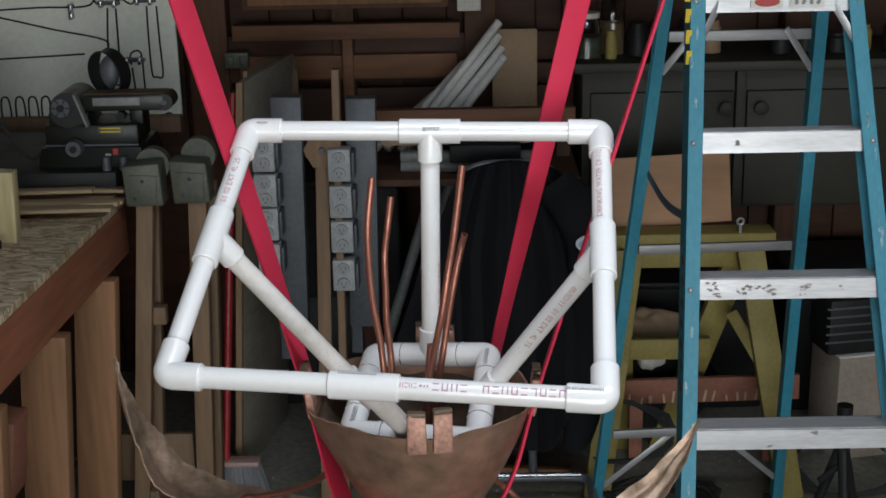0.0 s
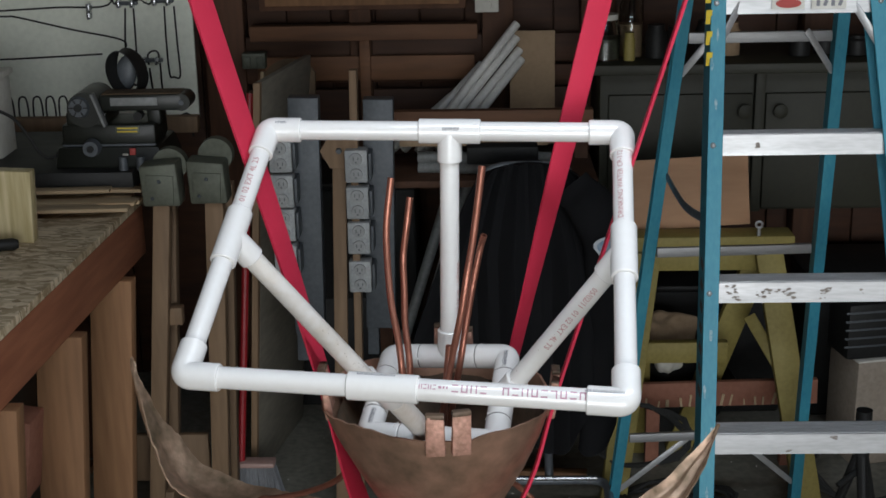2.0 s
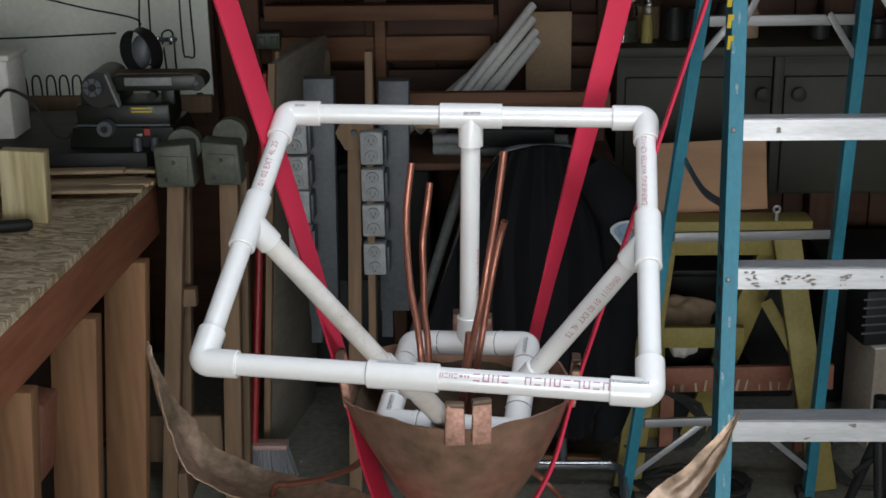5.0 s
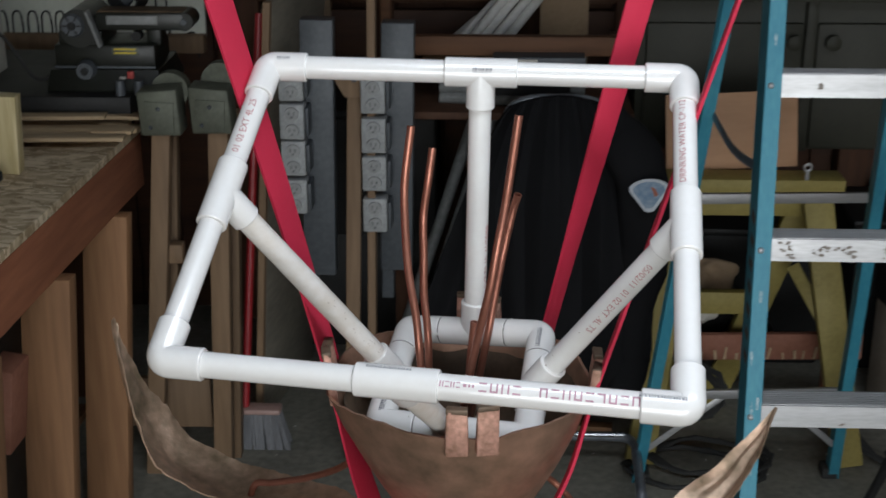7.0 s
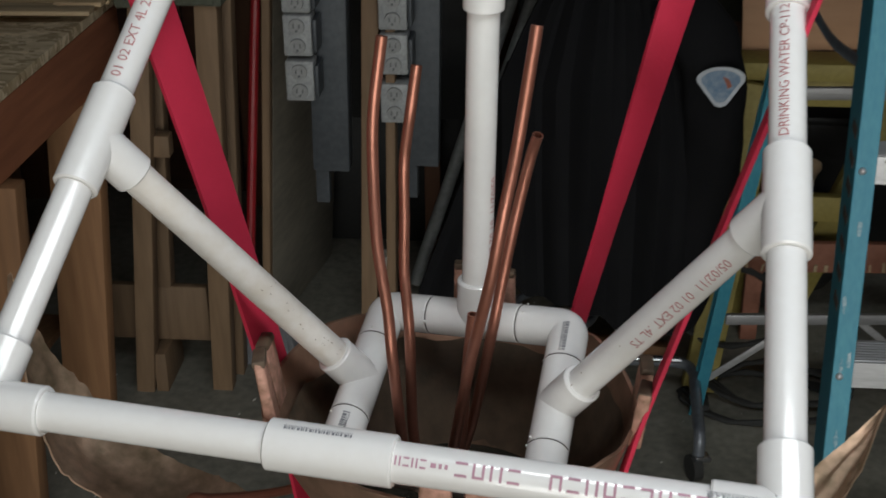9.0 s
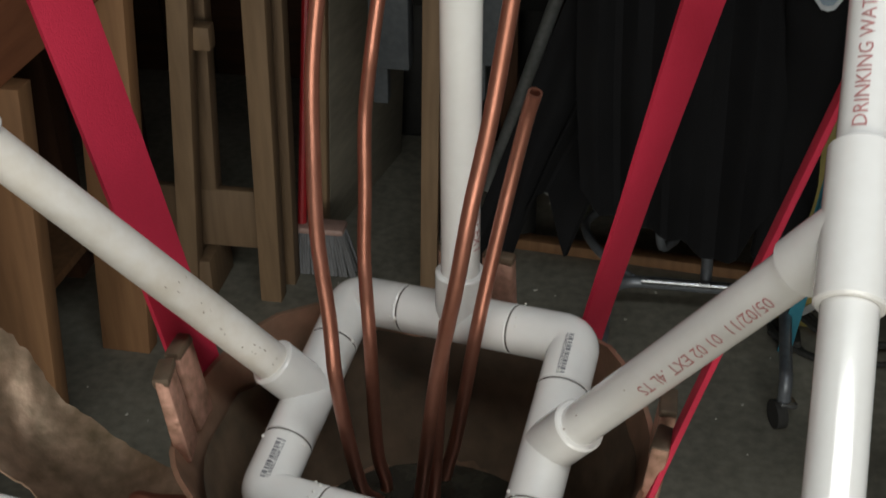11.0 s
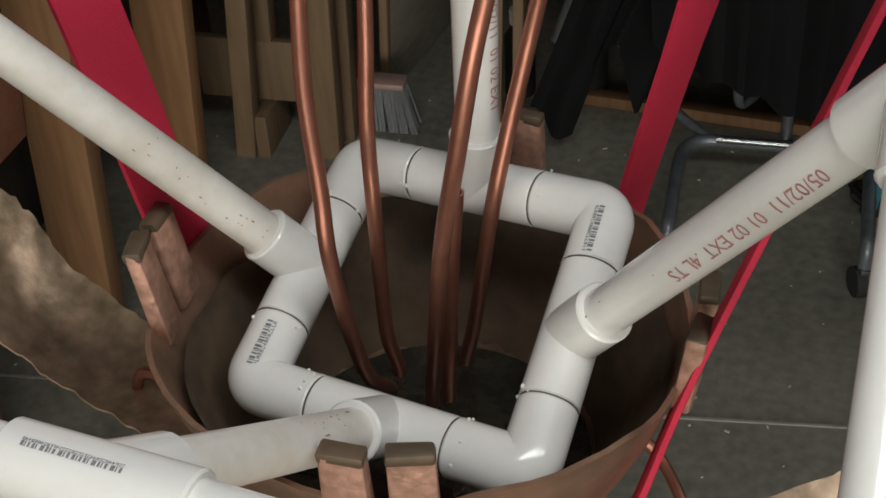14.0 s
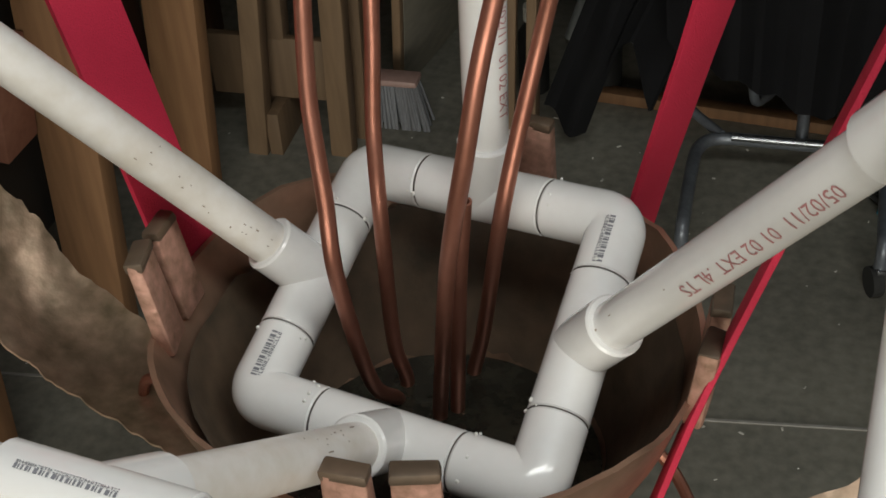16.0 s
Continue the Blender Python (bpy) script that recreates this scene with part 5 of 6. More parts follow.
for x, z, lab in ((0.145, 1.318, "grey double power outlet screwed to a stud"), (-0.60, 1.132, "grey junction box on a dark stud")):
    root = thing("junction_box", (x, 3.6, z), lab, "outlet")
    bm = B()
    box(bm, (x, 3.615, z), (0.075, 0.05, 0.085 if z > 1.3 else 0.05), None, 0.004)
    bx = part("box", bm, WHITE_BOX if z > 1.3 else BRACKET, root)
    for s in (-1, 1):
        bm = B()
        if z > 1.3:
            bmesh.ops.create_cone(bm, cap_ends=True, segments=16, radius1=0.016, radius2=0.015, depth=0.006, matrix=Matrix.Translation((x, 3.588, z + s * 0.02)) @ pose(0, 0, 0, 90))
        else:
            box(bm, (x + s * 0.02, 3.588, z), (0.022, 0.008, 0.03), None, 0.002)
        part("socket", bm, WHITE_BOX if z > 1.3 else BRACKET, bx)

# ---- olive cabinet ----
cab = thing("olive_cabinet", (1.25, 3.45, 0.033), "old olive-green painted cupboard with round knobs", "cabinet")
bm = B()
box(bm, (1.24, 3.50, 0.945), (1.52, 0.34, 0.434), None, 0.004)
box(bm, (1.24, 3.47, 1.177), (1.58, 0.42, 0.030), None, 0.004)
part("carcass", bm, OLIVE, cab)
for x0, x1, kx in ((0.505, 0.935, 0.908), (0.975, 1.41, 1.013), (1.45, 1.98, 1.5)):
    bm = B()
    box(bm, ((x0 + x1) / 2, 3.322, 0.915), (x1 - x0, 0.020, 0.355), None, 0.004)
    d = part("door", bm, OLIVE, cab)
    bm = B()
    tube(bm, ((kx, 3.31, 1.045), (kx, 3.298, 1.045), (kx, 3.288, 1.045), (kx, 3.278, 1.045), (kx, 3.274, 1.045)), [0.008, 0.010, 0.021, 0.021, 0.012], 18)
    part("knob", bm, OLIVE, d, "round olive knob")
bm = B()
box(bm, (0.955, 3.318, 0.945), (0.03, 0.03, 0.43), None, 0.003)
part("stile", bm, OLIVE, cab)
for x in (0.50, 1.98):
    for y in (3.36, 3.64):
        bm = B()
        box(bm, (x, y, 0.3865), (0.06, 0.06, 0.707), None, 0.003)
        part("leg", bm, OLIVE, cab)
cab.location.z = 0.0
# jars and tins on it
random.seed(8)


def jar(x, y, r, h, mat, label, lid=None, z=1.1605):
    root = thing("jar", (x, y, z), label, "jar", "jars on the cupboard")
    bm = B()
    lathe_profile = ((0.001, z), (r, z + 0.002), (r, z + h * 0.75), (r * 0.8, z + h * 0.86), (r * 0.8, z + h), (0.001, z + h))
    lathe(bm, (x, y), lathe_profile, 16)
    part("body", bm, mat, root)
    if lid:
        bm = B()
        lathe(bm, (x, y), ((0.001, z + h * 0.93), (r * 0.85, z + h * 0.93), (r * 0.85, z + h * 1.05), (0.001, z + h * 1.05)), 16)
        part("lid", bm, lid, root)
    if mat is GLASS:
        bm = B()
        lathe(bm, (x, y), ((0.001, z + 0.004), (r * 0.86, z + 0.005), (r * 0.86, z + h * 0.5), (0.001, z + h * 0.52)), 14)
        part("contents", bm, random.choice((BRACKET, CARDBOARD, GREY_METAL)), root, "small hardware inside")


jar(0.495, 3.36, 0.045, 0.13, GLASS, "cloudy glass jar of hardware", WHITE_BOX)
jar(0.575, 3.40, 0.036, 0.20, GLASS, "clear bottle with a yellow label", WHITE_BOX)
jar(0.565, 3.33, 0.017, 0.085, YELLOW, "small yellow tin standing among the jars")
for k, (x, h, m, lab) in enumerate(((0.65, 0.10, BLACK, "black pot"), (0.715, 0.09, BLACK, "black pot"), (0.80, 0.11, BLACK, "black pot"), (0.875, 0.10, CARDBOARD, "brown tin"), (1.08, 0.07, BLACK, "dark tin"), (1.16, 0.07, BLACK, "dark tin"), (1.25, 0.06, BLACK, "dark tin"), (1.33, 0.08, YELLOW, "yellow tin"), (1.42, 0.10, BLACK, "dark pot"))):
    jar(x, 3.38 + 0.03 * (k % 2), 0.032, h, m, lab + " standing on the olive cupboard")

# ---- yellow saw horses, ply sheet, low clutter ----
def sawhorse(x0, x1, y, z, label):
    root = thing("yellow_sawhorse", ((x0 + x1) / 2, y, 0), label, "saw horse", "yellow saw horses")
    for name, c, size in (("top_rail", ((x0 + x1) / 2, y, z - 0.02), (x1 - x0, 0.09, 0.04)),
                          ("under_rail", ((x0 + x1) / 2 - 0.03, y - 0.012, z - 0.072), (x1 - x0 - 0.06, 0.035, 0.062)),
                          ("middle_rail", ((x0 + x1) / 2 - 0.06, y - 0.03, 0.398), (x1 - x0 - 0.22, 0.03, 0.062))):
        bm = B()
        box(bm, c, size, None, 0.003)
        part(name, bm, YELLOW, root)
    for a, b, w in (((x1 - 0.075, y - 0.065, z - 0.04), (x1 + 0.045, y - 0.19, 0.0), 0.074), ((x1 - 0.06, y + 0.055, z - 0.04), (x1 - 0.275, y + 0.15, 0.0), 0.074),
                    ((x0 + 0.075, y - 0.065, z - 0.04), (x0 - 0.02, y - 0.19, 0.0), 0.074), ((x0 + 0.06, y + 0.055, z - 0.04), (x0 + 0.09, y + 0.15, 0.0), 0.074)):
        bm = B()
        beam(bm, a, b, w, 0.034, (0, 1, 0), 0.003)
        part("leg", bm, YELLOW, root)
    bm = B()
    beam(bm, (x1 - 0.11, y - 0.02, 0.50), (x1 - 0.01, y - 0.11, 0.33), 0.034, 0.040, (0, 1, 0), 0.003)
    part("brace", bm, YELLOW, root)
    return root


sawhorse(0.50, 0.985, 2.94, 0.742, "chipped yellow painted timber saw horse")
white_bag = thing("white_bag", (0.665, 2.99, 0.28), "small crumpled white plastic bag among the clutter", "bag")
bm = B()
bmesh.ops.create_icosphere(bm, subdivisions=4, radius=0.045, matrix=Matrix.Translation((0.665, 3.03, 0.326)) @ Matrix.Diagonal((0.85, 0.7, 1.15, 1)))
for v in bm.verts:
    v.co += v.normal * 0.022 * noise.noise(v.co * 34)
part("bag", bm, WHITE_BOX, white_bag)
hookbolt = thing("eye_bolt", (0.885, 2.90, 0.743), "small steel eye bolt on the saw horse", "bolt")
bm = B()
tube(bm, ((0.885, 2.90, 0.743), (0.885, 2.90, 0.767)), 0.005, 8)
tube(bm, [(0.885 + 0.009 * math.cos(a), 2.90, 0.775 + 0.009 * math.sin(a)) for a in np.linspace(0, 6.0, 12)], 0.0035, 6)
part("eye", bm, ALU, hookbolt)
plysheet = thing("plywood_sheet", (0.70, 2.98, 0.77), "reddish plywood offcut leaning behind the yellow saw horse", "plywood")
bm = B()
box(bm, (0.705, 3.015, 0.838), (0.34, 0.009, 0.200), (-8, -3, 0), 0.001)
part("sheet", bm, PLY, plysheet)
toothed = thing("toothed_board", (0.80, 2.95, 0.2), "reddish board with a torn, splintered lower edge", "board")
bm = B()
box(bm, (0.828, 2.97, 0.242), (0.53, 0.02, 0.076), (0, -1.2, 0), 0.002)
part("board", bm, RED_CHIP, toothed)
random.seed(3)
for k in range(15):
    x = 0.60 + 0.0305 * k + random.uniform(-0.008, 0.008)
    h = 0.016 + 0.022 * random.random()
    bm = B()
    box(bm, (x, 2.9575, 0.208 + h / 2 + 0.02 * (x - 0.828)), (0.004 + 0.006 * random.random() ** 2, 0.005, h), (0, random.uniform(-12, 12), 0))
    part("splinter", bm, PINE_X, toothed, "pale torn splinter", smooth=False)
for x in (0.62, 1.02):
    bm = B()
    box(bm, (x, 2.995, 0.106), (0.04, 0.03, 0.212), None, 0.002)
    part("prop", bm, RED_CHIP, toothed)

box1 = thing("white_carton", (1.17, 3.0, 0), "pale carton standing on the floor", "carton")
bm = B()
box(bm, (1.275, 3.08, 0.164), (0.17, 0.18, 0.328), (0, 0, 12), 0.004)
part("carton", bm, PALE_CARD, box1)
bm = B()
box(bm, (1.275, 3.08, 0.3315), (0.175, 0.185, 0.006), (0, 0, 12), 0.001)
part("flap", bm, WHITE_BOX, box1)
heater = thing("fan_heater", (1.25, 3.06, 0.335), "black slatted fan heater on a carton", "heater")
bm = B()
box(bm, (1.25, 3.06, 0.421), (0.18, 0.14, 0.172), (0, 0, 10), 0.012)
body = part("body", bm, BLACK, heater)
for k in range(5):
    bm = B()
    box(bm, (1.238, 2.9875, 0.378 + 0.026 * k), (0.15, 0.006, 0.006), (0, 0, 10), 0.001)
    part("slat", bm, GREY_METAL, heater)
dark_bag = thing("dark_bag", (0.62, 3.2, 0), "dark crumpled bag of scrap under the saw horse", "bag")
bm = B()
bmesh.ops.create_icosphere(bm, subdivisions=4, radius=0.17, matrix=Matrix.Translation((0.68, 3.2, 0.16)) @ Matrix.Diagonal((1.25, 0.8, 0.95, 1)))
for v in bm.verts:
    v.co += v.normal * 0.035 * noise.noise(v.co * 9)
    v.co.z = max(v.co.z, 0.001)
part("bag", bm, BLACK, dark_bag)
rag = thing("brown_rag", (0.66, 3.12, 0.4), "brown crumpled paper bag", "bag")
bm = B()
bmesh.ops.create_icosphere(bm, subdivisions=4, radius=0.075, matrix=Matrix.Translation((0.66, 3.10, 0.39)) @ Matrix.Diagonal((1.4, 0.8, 0.75, 1)))
for v in bm.verts:
    v.co += v.normal * 0.03 * noise.noise(v.co * 22)
part("bag", bm, CARDBOARD, rag)
for k, (x, y, rr, z) in enumerate(((0.62, 2.70, 0.17, 0.012), (0.66, 2.74, 0.15, 0.026), (1.20, 2.82, 0.15, 0.07), (0.56, 2.82, 0.13, 0.18))):
    root = thing("cable_coil", (x, y, 0), "loosely coiled black extension cable", "cable", "cable coils")
    bm = B()
    pts = []
    for i in range(64):
        a = i * 0.42
        pts.append((x + (rr + 0.02 * math.sin(i * 0.9)) * math.cos(a), y + rr * 0.6 * math.sin(a), max(0.006, z + (0.06 * math.sin(a) if k > 1 else 0.0) + 0.008 * math.sin(i * 1.7))))
    tube(bm, pts, 0.0055, 8)
    part("cable", bm, RUBBER, root)
tripod = thing("tripod", (1.02, 2.35, 0), "black folded camera tripod on the floor", "tripod")
for dx, dy in ((-0.10, 0.05), (0.10, 0.08), (0.0, -0.12)):
    bm = B()
    tube(bm, ((1.05 + dx, 2.36 + dy, 0.0), (1.05 + dx * 0.5, 2.36 + dy * 0.5, 0.17), (1.05, 2.36, 0.36)), [0.010, 0.012, 0.014], 10)
    part("leg", bm, BLACK, tripod)
bm = B()
tube(bm, ((1.05, 2.36, 0.34), (1.05, 2.36, 0.46)), 0.02, 12)
tube(bm, ((1.05, 2.36, 0.30), (0.99, 2.33, 0.27)), 0.008, 8)
part("head", bm, BLACK, tripod)

# ---- draped jacket on a wheeled tube chair ----
chair = thing("tube_chair", (0.25, 2.75, 0), "tubular steel chair on castors hidden under the jacket", "chair")
bm = B()
tube(bm, smoothed(((0.105, 2.405, 0.055), (0.105, 2.415, 0.095), (0.105, 2.46, 0.104), (0.105, 2.60, 0.102), (0.112, 2.665, 0.10), (0.15, 2.70, 0.10), (0.28, 2.702, 0.10), (0.42, 2.70, 0.10), (0.455, 2.665, 0.10), (0.455, 2.60, 0.102), (0.451, 2.46, 0.104), (0.451, 2.42, 0.095), (0.451, 2.41, 0.055)), 6), 0.0125, 14)
base = part("base_tube", bm, PAINTED_TUBE, chair, "bent steel base tube")
# bright strip half sunk in the base tube, modelling its reflection
bm = B()
tube(bm, ((0.17, 2.690, 0.112), (0.43, 2.690, 0.112)), 0.0075, 12)
part("reflection_strip", bm, CHROME, chair, "shiny strip shaped as the reflection along the base tube")
bm = B()
tube(bm, smoothed(((0.15, 2.705, 0.105), (0.075, 2.79, 0.112), (0.038, 2.896, 0.105), (0.065, 2.975, 0.10), (0.117, 3.014, 0.10), (0.19, 3.03, 0.10), (0.238, 3.0, 0.10), (0.247, 2.93, 0.10), (0.225, 2.86, 0.10), (0.20, 2.83, 0.14), (0.20, 2.84, 0.46)), 6), 0.010, 12)
part("foot_ring", bm, PAINTED_TUBE, chair, "bent steel foot loop")
bm = B()
tube(bm, ((0.30, 2.715, 0.10), (0.30, 2.80, 0.20), (0.29, 2.86, 0.46)), 0.012, 12)
part("column", bm, PAINTED_TUBE, chair)
for x, y in ((0.105, 2.40), (0.451, 2.405)):
    bm = B()
    bmesh.ops.create_cone(bm, cap_ends=True, segments=20, radius1=0.028, radius2=0.028, depth=0.020, matrix=Matrix.Translation((x - 0.008, y, 0.028)) @ pose(0, 0, 0, 0, 90, 20))
    part("castor_wheel", bm, RUBBER, base, "black castor wheel")
    bm = B()
    box(bm, (x + 0.006, y + 0.004, 0.052), (0.035, 0.026, 0.012), (0, 12, 20), 0.003)
    part("castor_fork", bm, CHROME, base, "steel castor fork")
bm = B()
box(bm, (0.25, 2.88, 0.47), (0.34, 0.28, 0.04), None, 0.012)
part("seat", bm, BLACK, chair)
bm = B()
tube(bm, smoothed(((0.08, 2.82, 0.47), (0.10, 2.80, 0.75), (0.12, 2.78, 0.95), (0.24, 2.77, 0.985), (0.36, 2.78, 0.95), (0.38, 2.80, 0.75), (0.40, 2.82, 0.47)), 6), 0.011, 10)
part("back_frame", bm, PAINTED_TUBE, chair)

jacket = thing("jacket", (0.25, 2.70, 0.15), "black work jacket with a shoulder patch draped over a chair", "jacket")
bm = B()
cols, rowsn = 34, 30
grid = []
for i in range(rowsn):
    f = i / (rowsn - 1)
    row = []
    for j in range(cols):
        g = j / (cols - 1) * 2 - 1
        half = 0.125 + 0.105 * min(1, f * 3.2) ** 0.8 - 0.03 * max(0, f - 0.65)
        cx = 0.245 + 0.015 * f
        z = 0.995 - 0.03 * abs(g) ** 2 - f * (0.76 - 0.14 * abs(g) ** 1.5 + 0.03 * math.sin(g * 6))
        fold = 0.022 * math.sin(g * 9 + 1.2 * f) * min(1, f * 2) + 0.012 * math.sin(g * 21 + 3)
        y = 2.74 - 0.13 * math.sin(min(1, f * 2.2) * math.pi / 2) * (1 - 0.45 * g * g) + fold
        row.append(bm.verts.new((cx + half * g, y, z)))
    grid.append(row)
back = []
for i, row in enumerate(grid):
    back.append([bm.verts.new((v.co.x, max(v.co.y + 0.022, 2.80 - 0.04 * abs(j / (cols - 1) * 2 - 1) if i < 2 else v.co.y + 0.022), v.co.z)) for j, v in enumerate(row)])
for i in range(rowsn - 1):
    for j in range(cols - 1):
        bm.faces.new((grid[i][j], grid[i][j + 1], grid[i + 1][j + 1], grid[i + 1][j]))
        bm.faces.new((back[i][j], back[i + 1][j], back[i + 1][j + 1], back[i][j + 1]))
for i in range(rowsn - 1):
    for j in (0, cols - 1):
        bm.faces.new((grid[i][j], grid[i + 1][j], back[i + 1][j], back[i][j]))
for j in range(cols - 1):
    for i in (0, rowsn - 1):
        bm.faces.new((grid[i][j], grid[i][j + 1], back[i][j + 1], back[i][j]))
part("body", bm, CLOTH, jacket)


def sleeve(pts, rs):
    bm = B()
    p = smoothed(pts, 7)
    r = [rs[min(int(i / len(p) * len(rs)), len(rs) - 1)] for i in range(len(p))]
    f = [i / (len(p) - 1) * (len(rs) - 1) for i in range(len(p))]
    r = [rs[min(int(q), len(rs) - 2)] * (1 - (q - min(int(q), len(rs) - 2))) + rs[min(int(q), len(rs) - 2) + 1] * (q - min(int(q), len(rs) - 2)) for q in f]
    tube(bm, p, r, 22)
    for v in bm.verts:
        mid_y = min(p, key=lambda q: abs(q.z - v.co.z)).y
        v.co.y = mid_y + (v.co.y - mid_y) * 0.72
        v.co += 0.016 * Vector((noise.noise(v.co * 11), noise.noise(v.co * 11 + Vector((5, 0, 0))), 1.2 * noise.noise(v.co * 16)))
    return part("sleeve", bm, CLOTH, jacket)


sl = sleeve(((0.36, 2.68, 0.945), (0.428, 2.615, 0.86), (0.450, 2.62, 0.70), (0.44, 2.68, 0.45), (0.42, 2.70, 0.20)), (0.05, 0.062, 0.058, 0.052, 0.045))
# the hanging tail: angular folds with an uneven hem
HEM = ((-0.208, 0.105), (-0.165, 0.056), (-0.122, 0.044), (-0.068, 0.262), (-0.034, 0.255), (0.011, 0.112), (0.030, 0.236), (0.12, 0.29), (0.22, 0.26), (0.31, 0.30), (0.43, 0.27))
bm = B()
fronts, backs = [], []
for i in range(22):
    f = i / 21
    r1, r2 = [], []
    for j in range(46):
        g = j / 45 * (len(HEM) - 1)
        k = min(int(g), len(HEM) - 2)
        hx = HEM[k][0] + (HEM[k + 1][0] - HEM[k][0]) * (g - k)
        hz = HEM[k][1] + (HEM[k + 1][1] - HEM[k][1]) * (g - k)
        tx, tz = 0.03 + 0.39 * j / 45, 0.80
        x, z = tx + (hx - tx) * f, tz + (hz - tz) * f
        y = 2.705 + 0.045 * f + 0.022 * f * math.sin(j * 0.8) + 0.014 * noise.noise((x * 9, z * 7, 1.0)) + 0.012 * abs(noise.noise((x * 14, z * 5, 7.0)))
        r1.append(bm.verts.new((x, y, z)))
        r2.append(bm.verts.new((x, y + 0.012, z)))
    fronts.append(r1)
    backs.append(r2)
for i in range(21):
    for j in range(45):
        bm.faces.new((fronts[i][j], fronts[i][j + 1], fronts[i + 1][j + 1], fronts[i + 1][j]))
        bm.faces.new((backs[i][j], backs[i + 1][j], backs[i + 1][j + 1], backs[i][j + 1]))
    for j in (0, 45):
        bm.faces.new((fronts[i][j], fronts[i + 1][j], backs[i + 1][j], backs[i][j]))
for i in (0, 21):
    for j in range(45):
        bm.faces.new((fronts[i][j], fronts[i][j + 1], backs[i][j + 1], backs[i][j]))
part("tail", bm, CLOTH, jacket)
# shoulder patch: a rounded top and a pointed foot
PC, PX, PZ = Vector((0.444, 2.548, 0.822)), Vector((0.96, -0.22, 0.12)).normalized(), Vector((-0.02, 0.12, 0.99)).normalized()


def patch_shape(scale, lift, mat, name, lab, cut=None):
    bm = B()
    pts = []
    for a in np.linspace(radians(18), radians(162), 13):
        pts.append((0.048 * math.cos(a), 0.006 + 0.026 * math.sin(a)))
    pts += [(-0.046, 0.004), (-0.010, -0.044), (0.0, -0.047), (0.012, -0.044), (0.046, 0.004)]
    pts = cut or pts
    nrm = PX.cross(PZ)
    lo = [bm.verts.new(PC + PX * x * scale + PZ * y * scale + nrm * lift) for x, y in pts]
    hi = [bm.verts.new(v.co + nrm * 0.0012) for v in lo]
    bm.faces.new(hi)
    bm.faces.new(lo[::-1])
    for k in range(len(lo)):
        bm.faces.new((lo[k], lo[(k + 1) % len(lo)], hi[(k + 1) % len(lo)], hi[k]))
    return part(name, bm, mat, sl, lab)


patch_shape(1.0, 0.0, PATCH_WHITE, "patch", "pale-edged shield patch")
patch_shape(0.80, 0.0018, PATCH_BLUE, "patch_field", "blue and grey centre of the patch")
patch_shape(1.0, 0.0036, PATCH_RED, "patch_figure", "small red shape on the patch", [(0.004, 0.014), (0.016, 0.008), (0.022, -0.006), (0.014, -0.010), (0.010, 0.0)])

# ---- broom ----
FADED_PINK = material("faded_pink_plastic", (0.42, 0.27, 0.23), 0.5, 0, (0.34, 0.22, 0.19), 20, 120, 0.05)
broom = thing("broom", (-0.50, 2.80, 0), "push broom with grey bristles and a red handle", "broom")
bm = B()
box(bm, (-0.540, 2.80, 0.112), (0.125, 0.05, 0.016), None, 0.006)
part("head", bm, FADED_PINK, broom, "faded pink plastic head")
bm = B()
random.seed(5)
for k in range(22):
    for q in range(3):
        x, y = -0.598 + 0.0055 * k, 2.785 + 0.014 * q
        tube(bm, ((x, y, 0.106), (x + (x + 0.560) * 0.30 + random.uniform(-0.004, 0.004), y + 0.01 * (q - 1), 0.002)), [0.0036, 0.0042], 5)
part("bristles", bm, BRISTLE, broom, "grey bristles")
bm = B()
tube(bm, ((-0.575, 2.80, 0.114), (-0.535, 2.88, 0.75), (-0.512, 2.96, 1.15)), 0.0105, 10)
part("handle", bm, RED_PLASTIC, broom, "red handle")
litter = thing("floor_litter", (0.3, 2.2, 0), "small wood chips and dust specks on the concrete", "litter")
litter["kind"] = "stuff"
random.seed(17)
bm = B()
for k in range(240):
    x, y = random.uniform(-1.0, 1.3), random.uniform(1.2, 3.2)
    s = random.uniform(0.0008, 0.0032)
    box(bm, (x, y, 0.0012), (s * random.uniform(1, 4), s, 0.0016), (0, 0, random.uniform(0, 180)))
part("chips", bm, WHITE_BOX, litter, smooth=False)
bm = B()
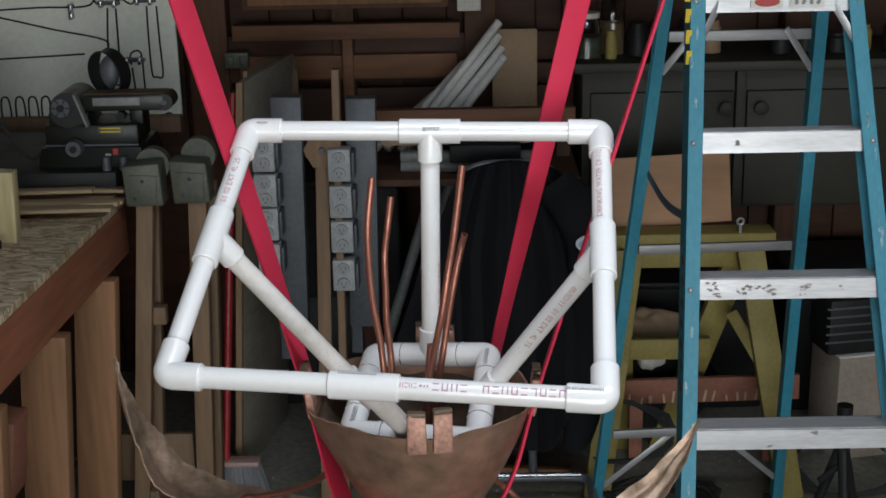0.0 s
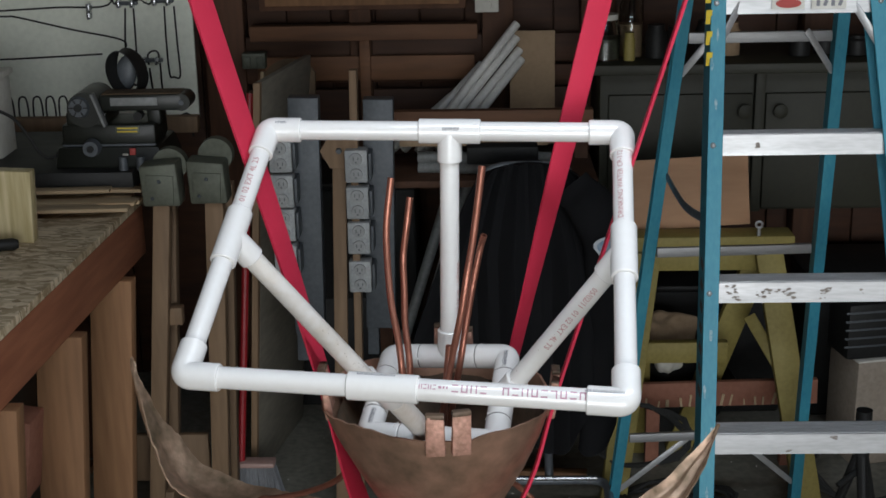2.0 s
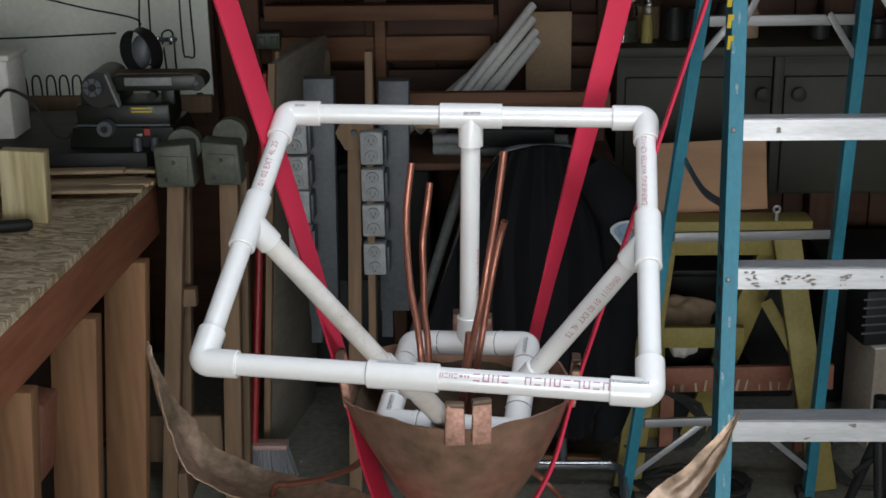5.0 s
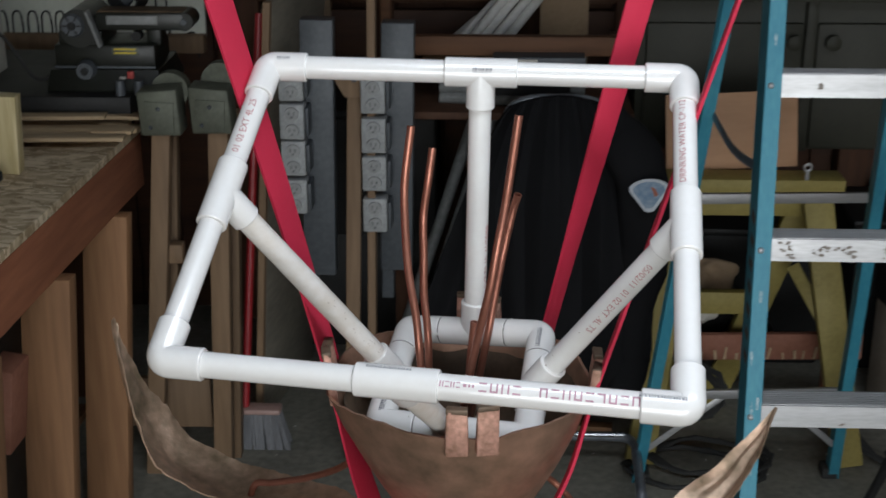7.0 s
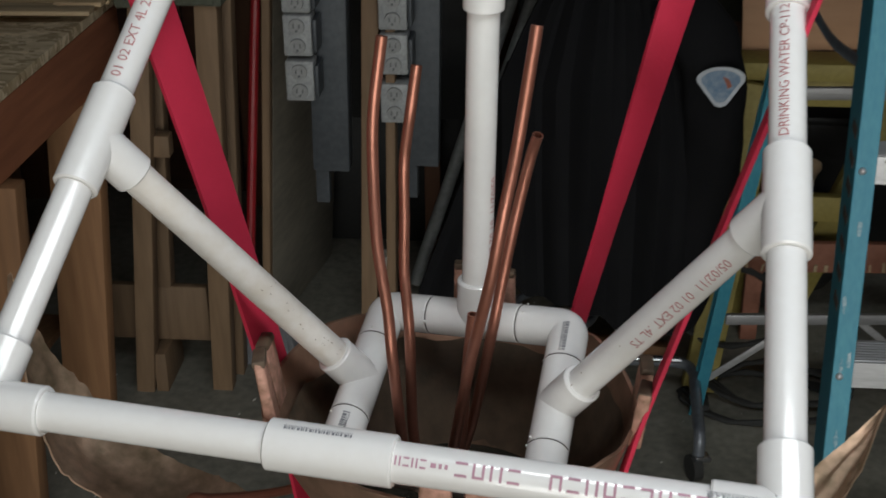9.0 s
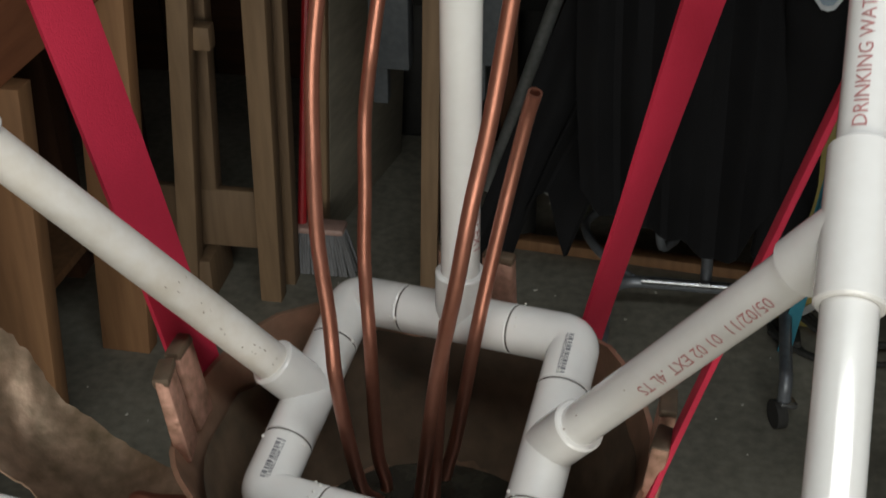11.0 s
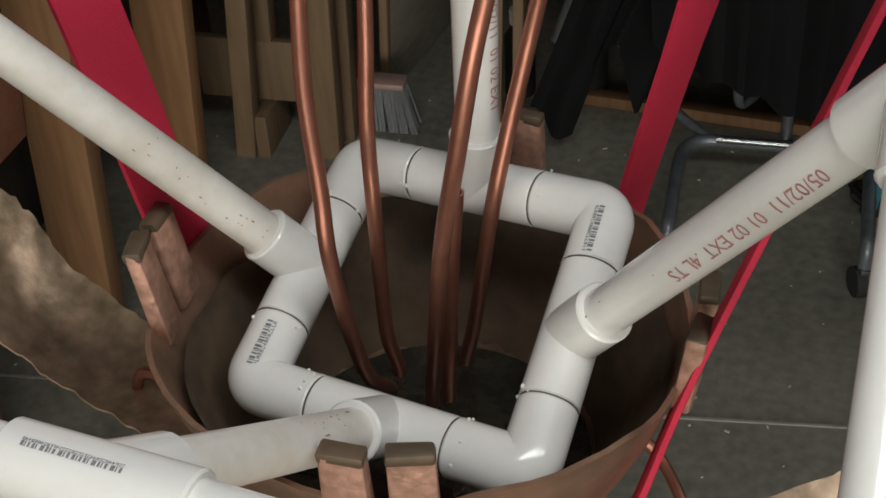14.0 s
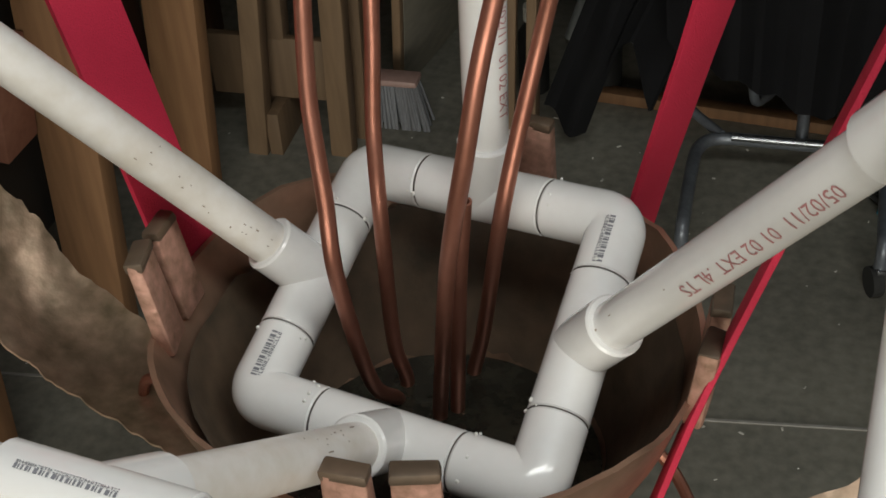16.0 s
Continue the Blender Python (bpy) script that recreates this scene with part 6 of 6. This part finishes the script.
beam(bm, (-0.16, 2.965, 0.014), (0.42, 2.90, 0.014), 0.035, 0.026)
root = thing("wood_lath", (0.15, 3.15, 0), "old lath lying on the floor behind the chair", "lath")
part("lath", bm, PINE_OLD, root)


# dark tubs and bags behind the strips
def tote(x, y, w, d, h, label, mat=BLACK, z=0.0):
    root = thing("storage_tub", (x, y, z), label, "tub", "dark tubs at the back")
    bm = B()
    box(bm, (x, y, z + h / 2), (w, d, h), None, 0.015)
    t = part("tub", bm, mat, root)
    bm = B()
    box(bm, (x, y, z + h + 0.012), (w + 0.03, d + 0.03, 0.024), None, 0.008)
    part("lid", bm, mat, root)


tote(-0.33, 3.56, 0.46, 0.24, 0.40, "black lidded storage tub against the wall")
tote(-0.33, 3.44, 0.50, 0.28, 0.36, "black lidded storage tub stacked on another", BLACK, 0.424)
tote(0.24, 3.46, 0.44, 0.26, 0.44, "black lidded storage tub under the rack")
tote(0.24, 3.47, 0.42, 0.24, 0.36, "black lidded storage tub stacked under the rack", BLACK, 0.464)
tote(0.80, 3.50, 0.56, 0.28, 0.42, "dark storage tub under the olive cupboard")
tote(1.45, 3.48, 0.60, 0.30, 0.46, "dark storage tub under the olive cupboard")
for x, y, z, h in ((-0.27, 2.98, 0.0, 0.20), (-0.115, 3.0, 0.0, 0.17)):
    root = thing("plastic_bottle", (x, y, z), "dark plastic bottle with a white cap on the floor", "bottle", "bottles at the back")
    bm = B()
    lathe(bm, (x, y), ((0.001, z), (0.034, z + 0.002), (0.034, z + h * 0.7), (0.014, z + h * 0.85), (0.014, z + h), (0.001, z + h)), 16)
    part("body", bm, BLACK, root)
    bm = B()
    lathe(bm, (x, y), ((0.001, z + h * 0.86), (0.022, z + h * 0.86), (0.022, z + h * 1.02), (0.001, z + h * 1.02)), 16)
    part("cap", bm, WHITE_BOX, root)

# tubs added for vague clutter, to keep the space under the bench dark
for x, y, w, d, h in ((-1.22, 1.24, 0.62, 0.44, 0.58), (-1.22, 1.98, 0.60, 0.44, 0.50)):
    tote(x, y, w, d, h, "black storage tub added to darken the space under the workbench", BLACK, 0.0 if y < 1.5 else 0.2305)
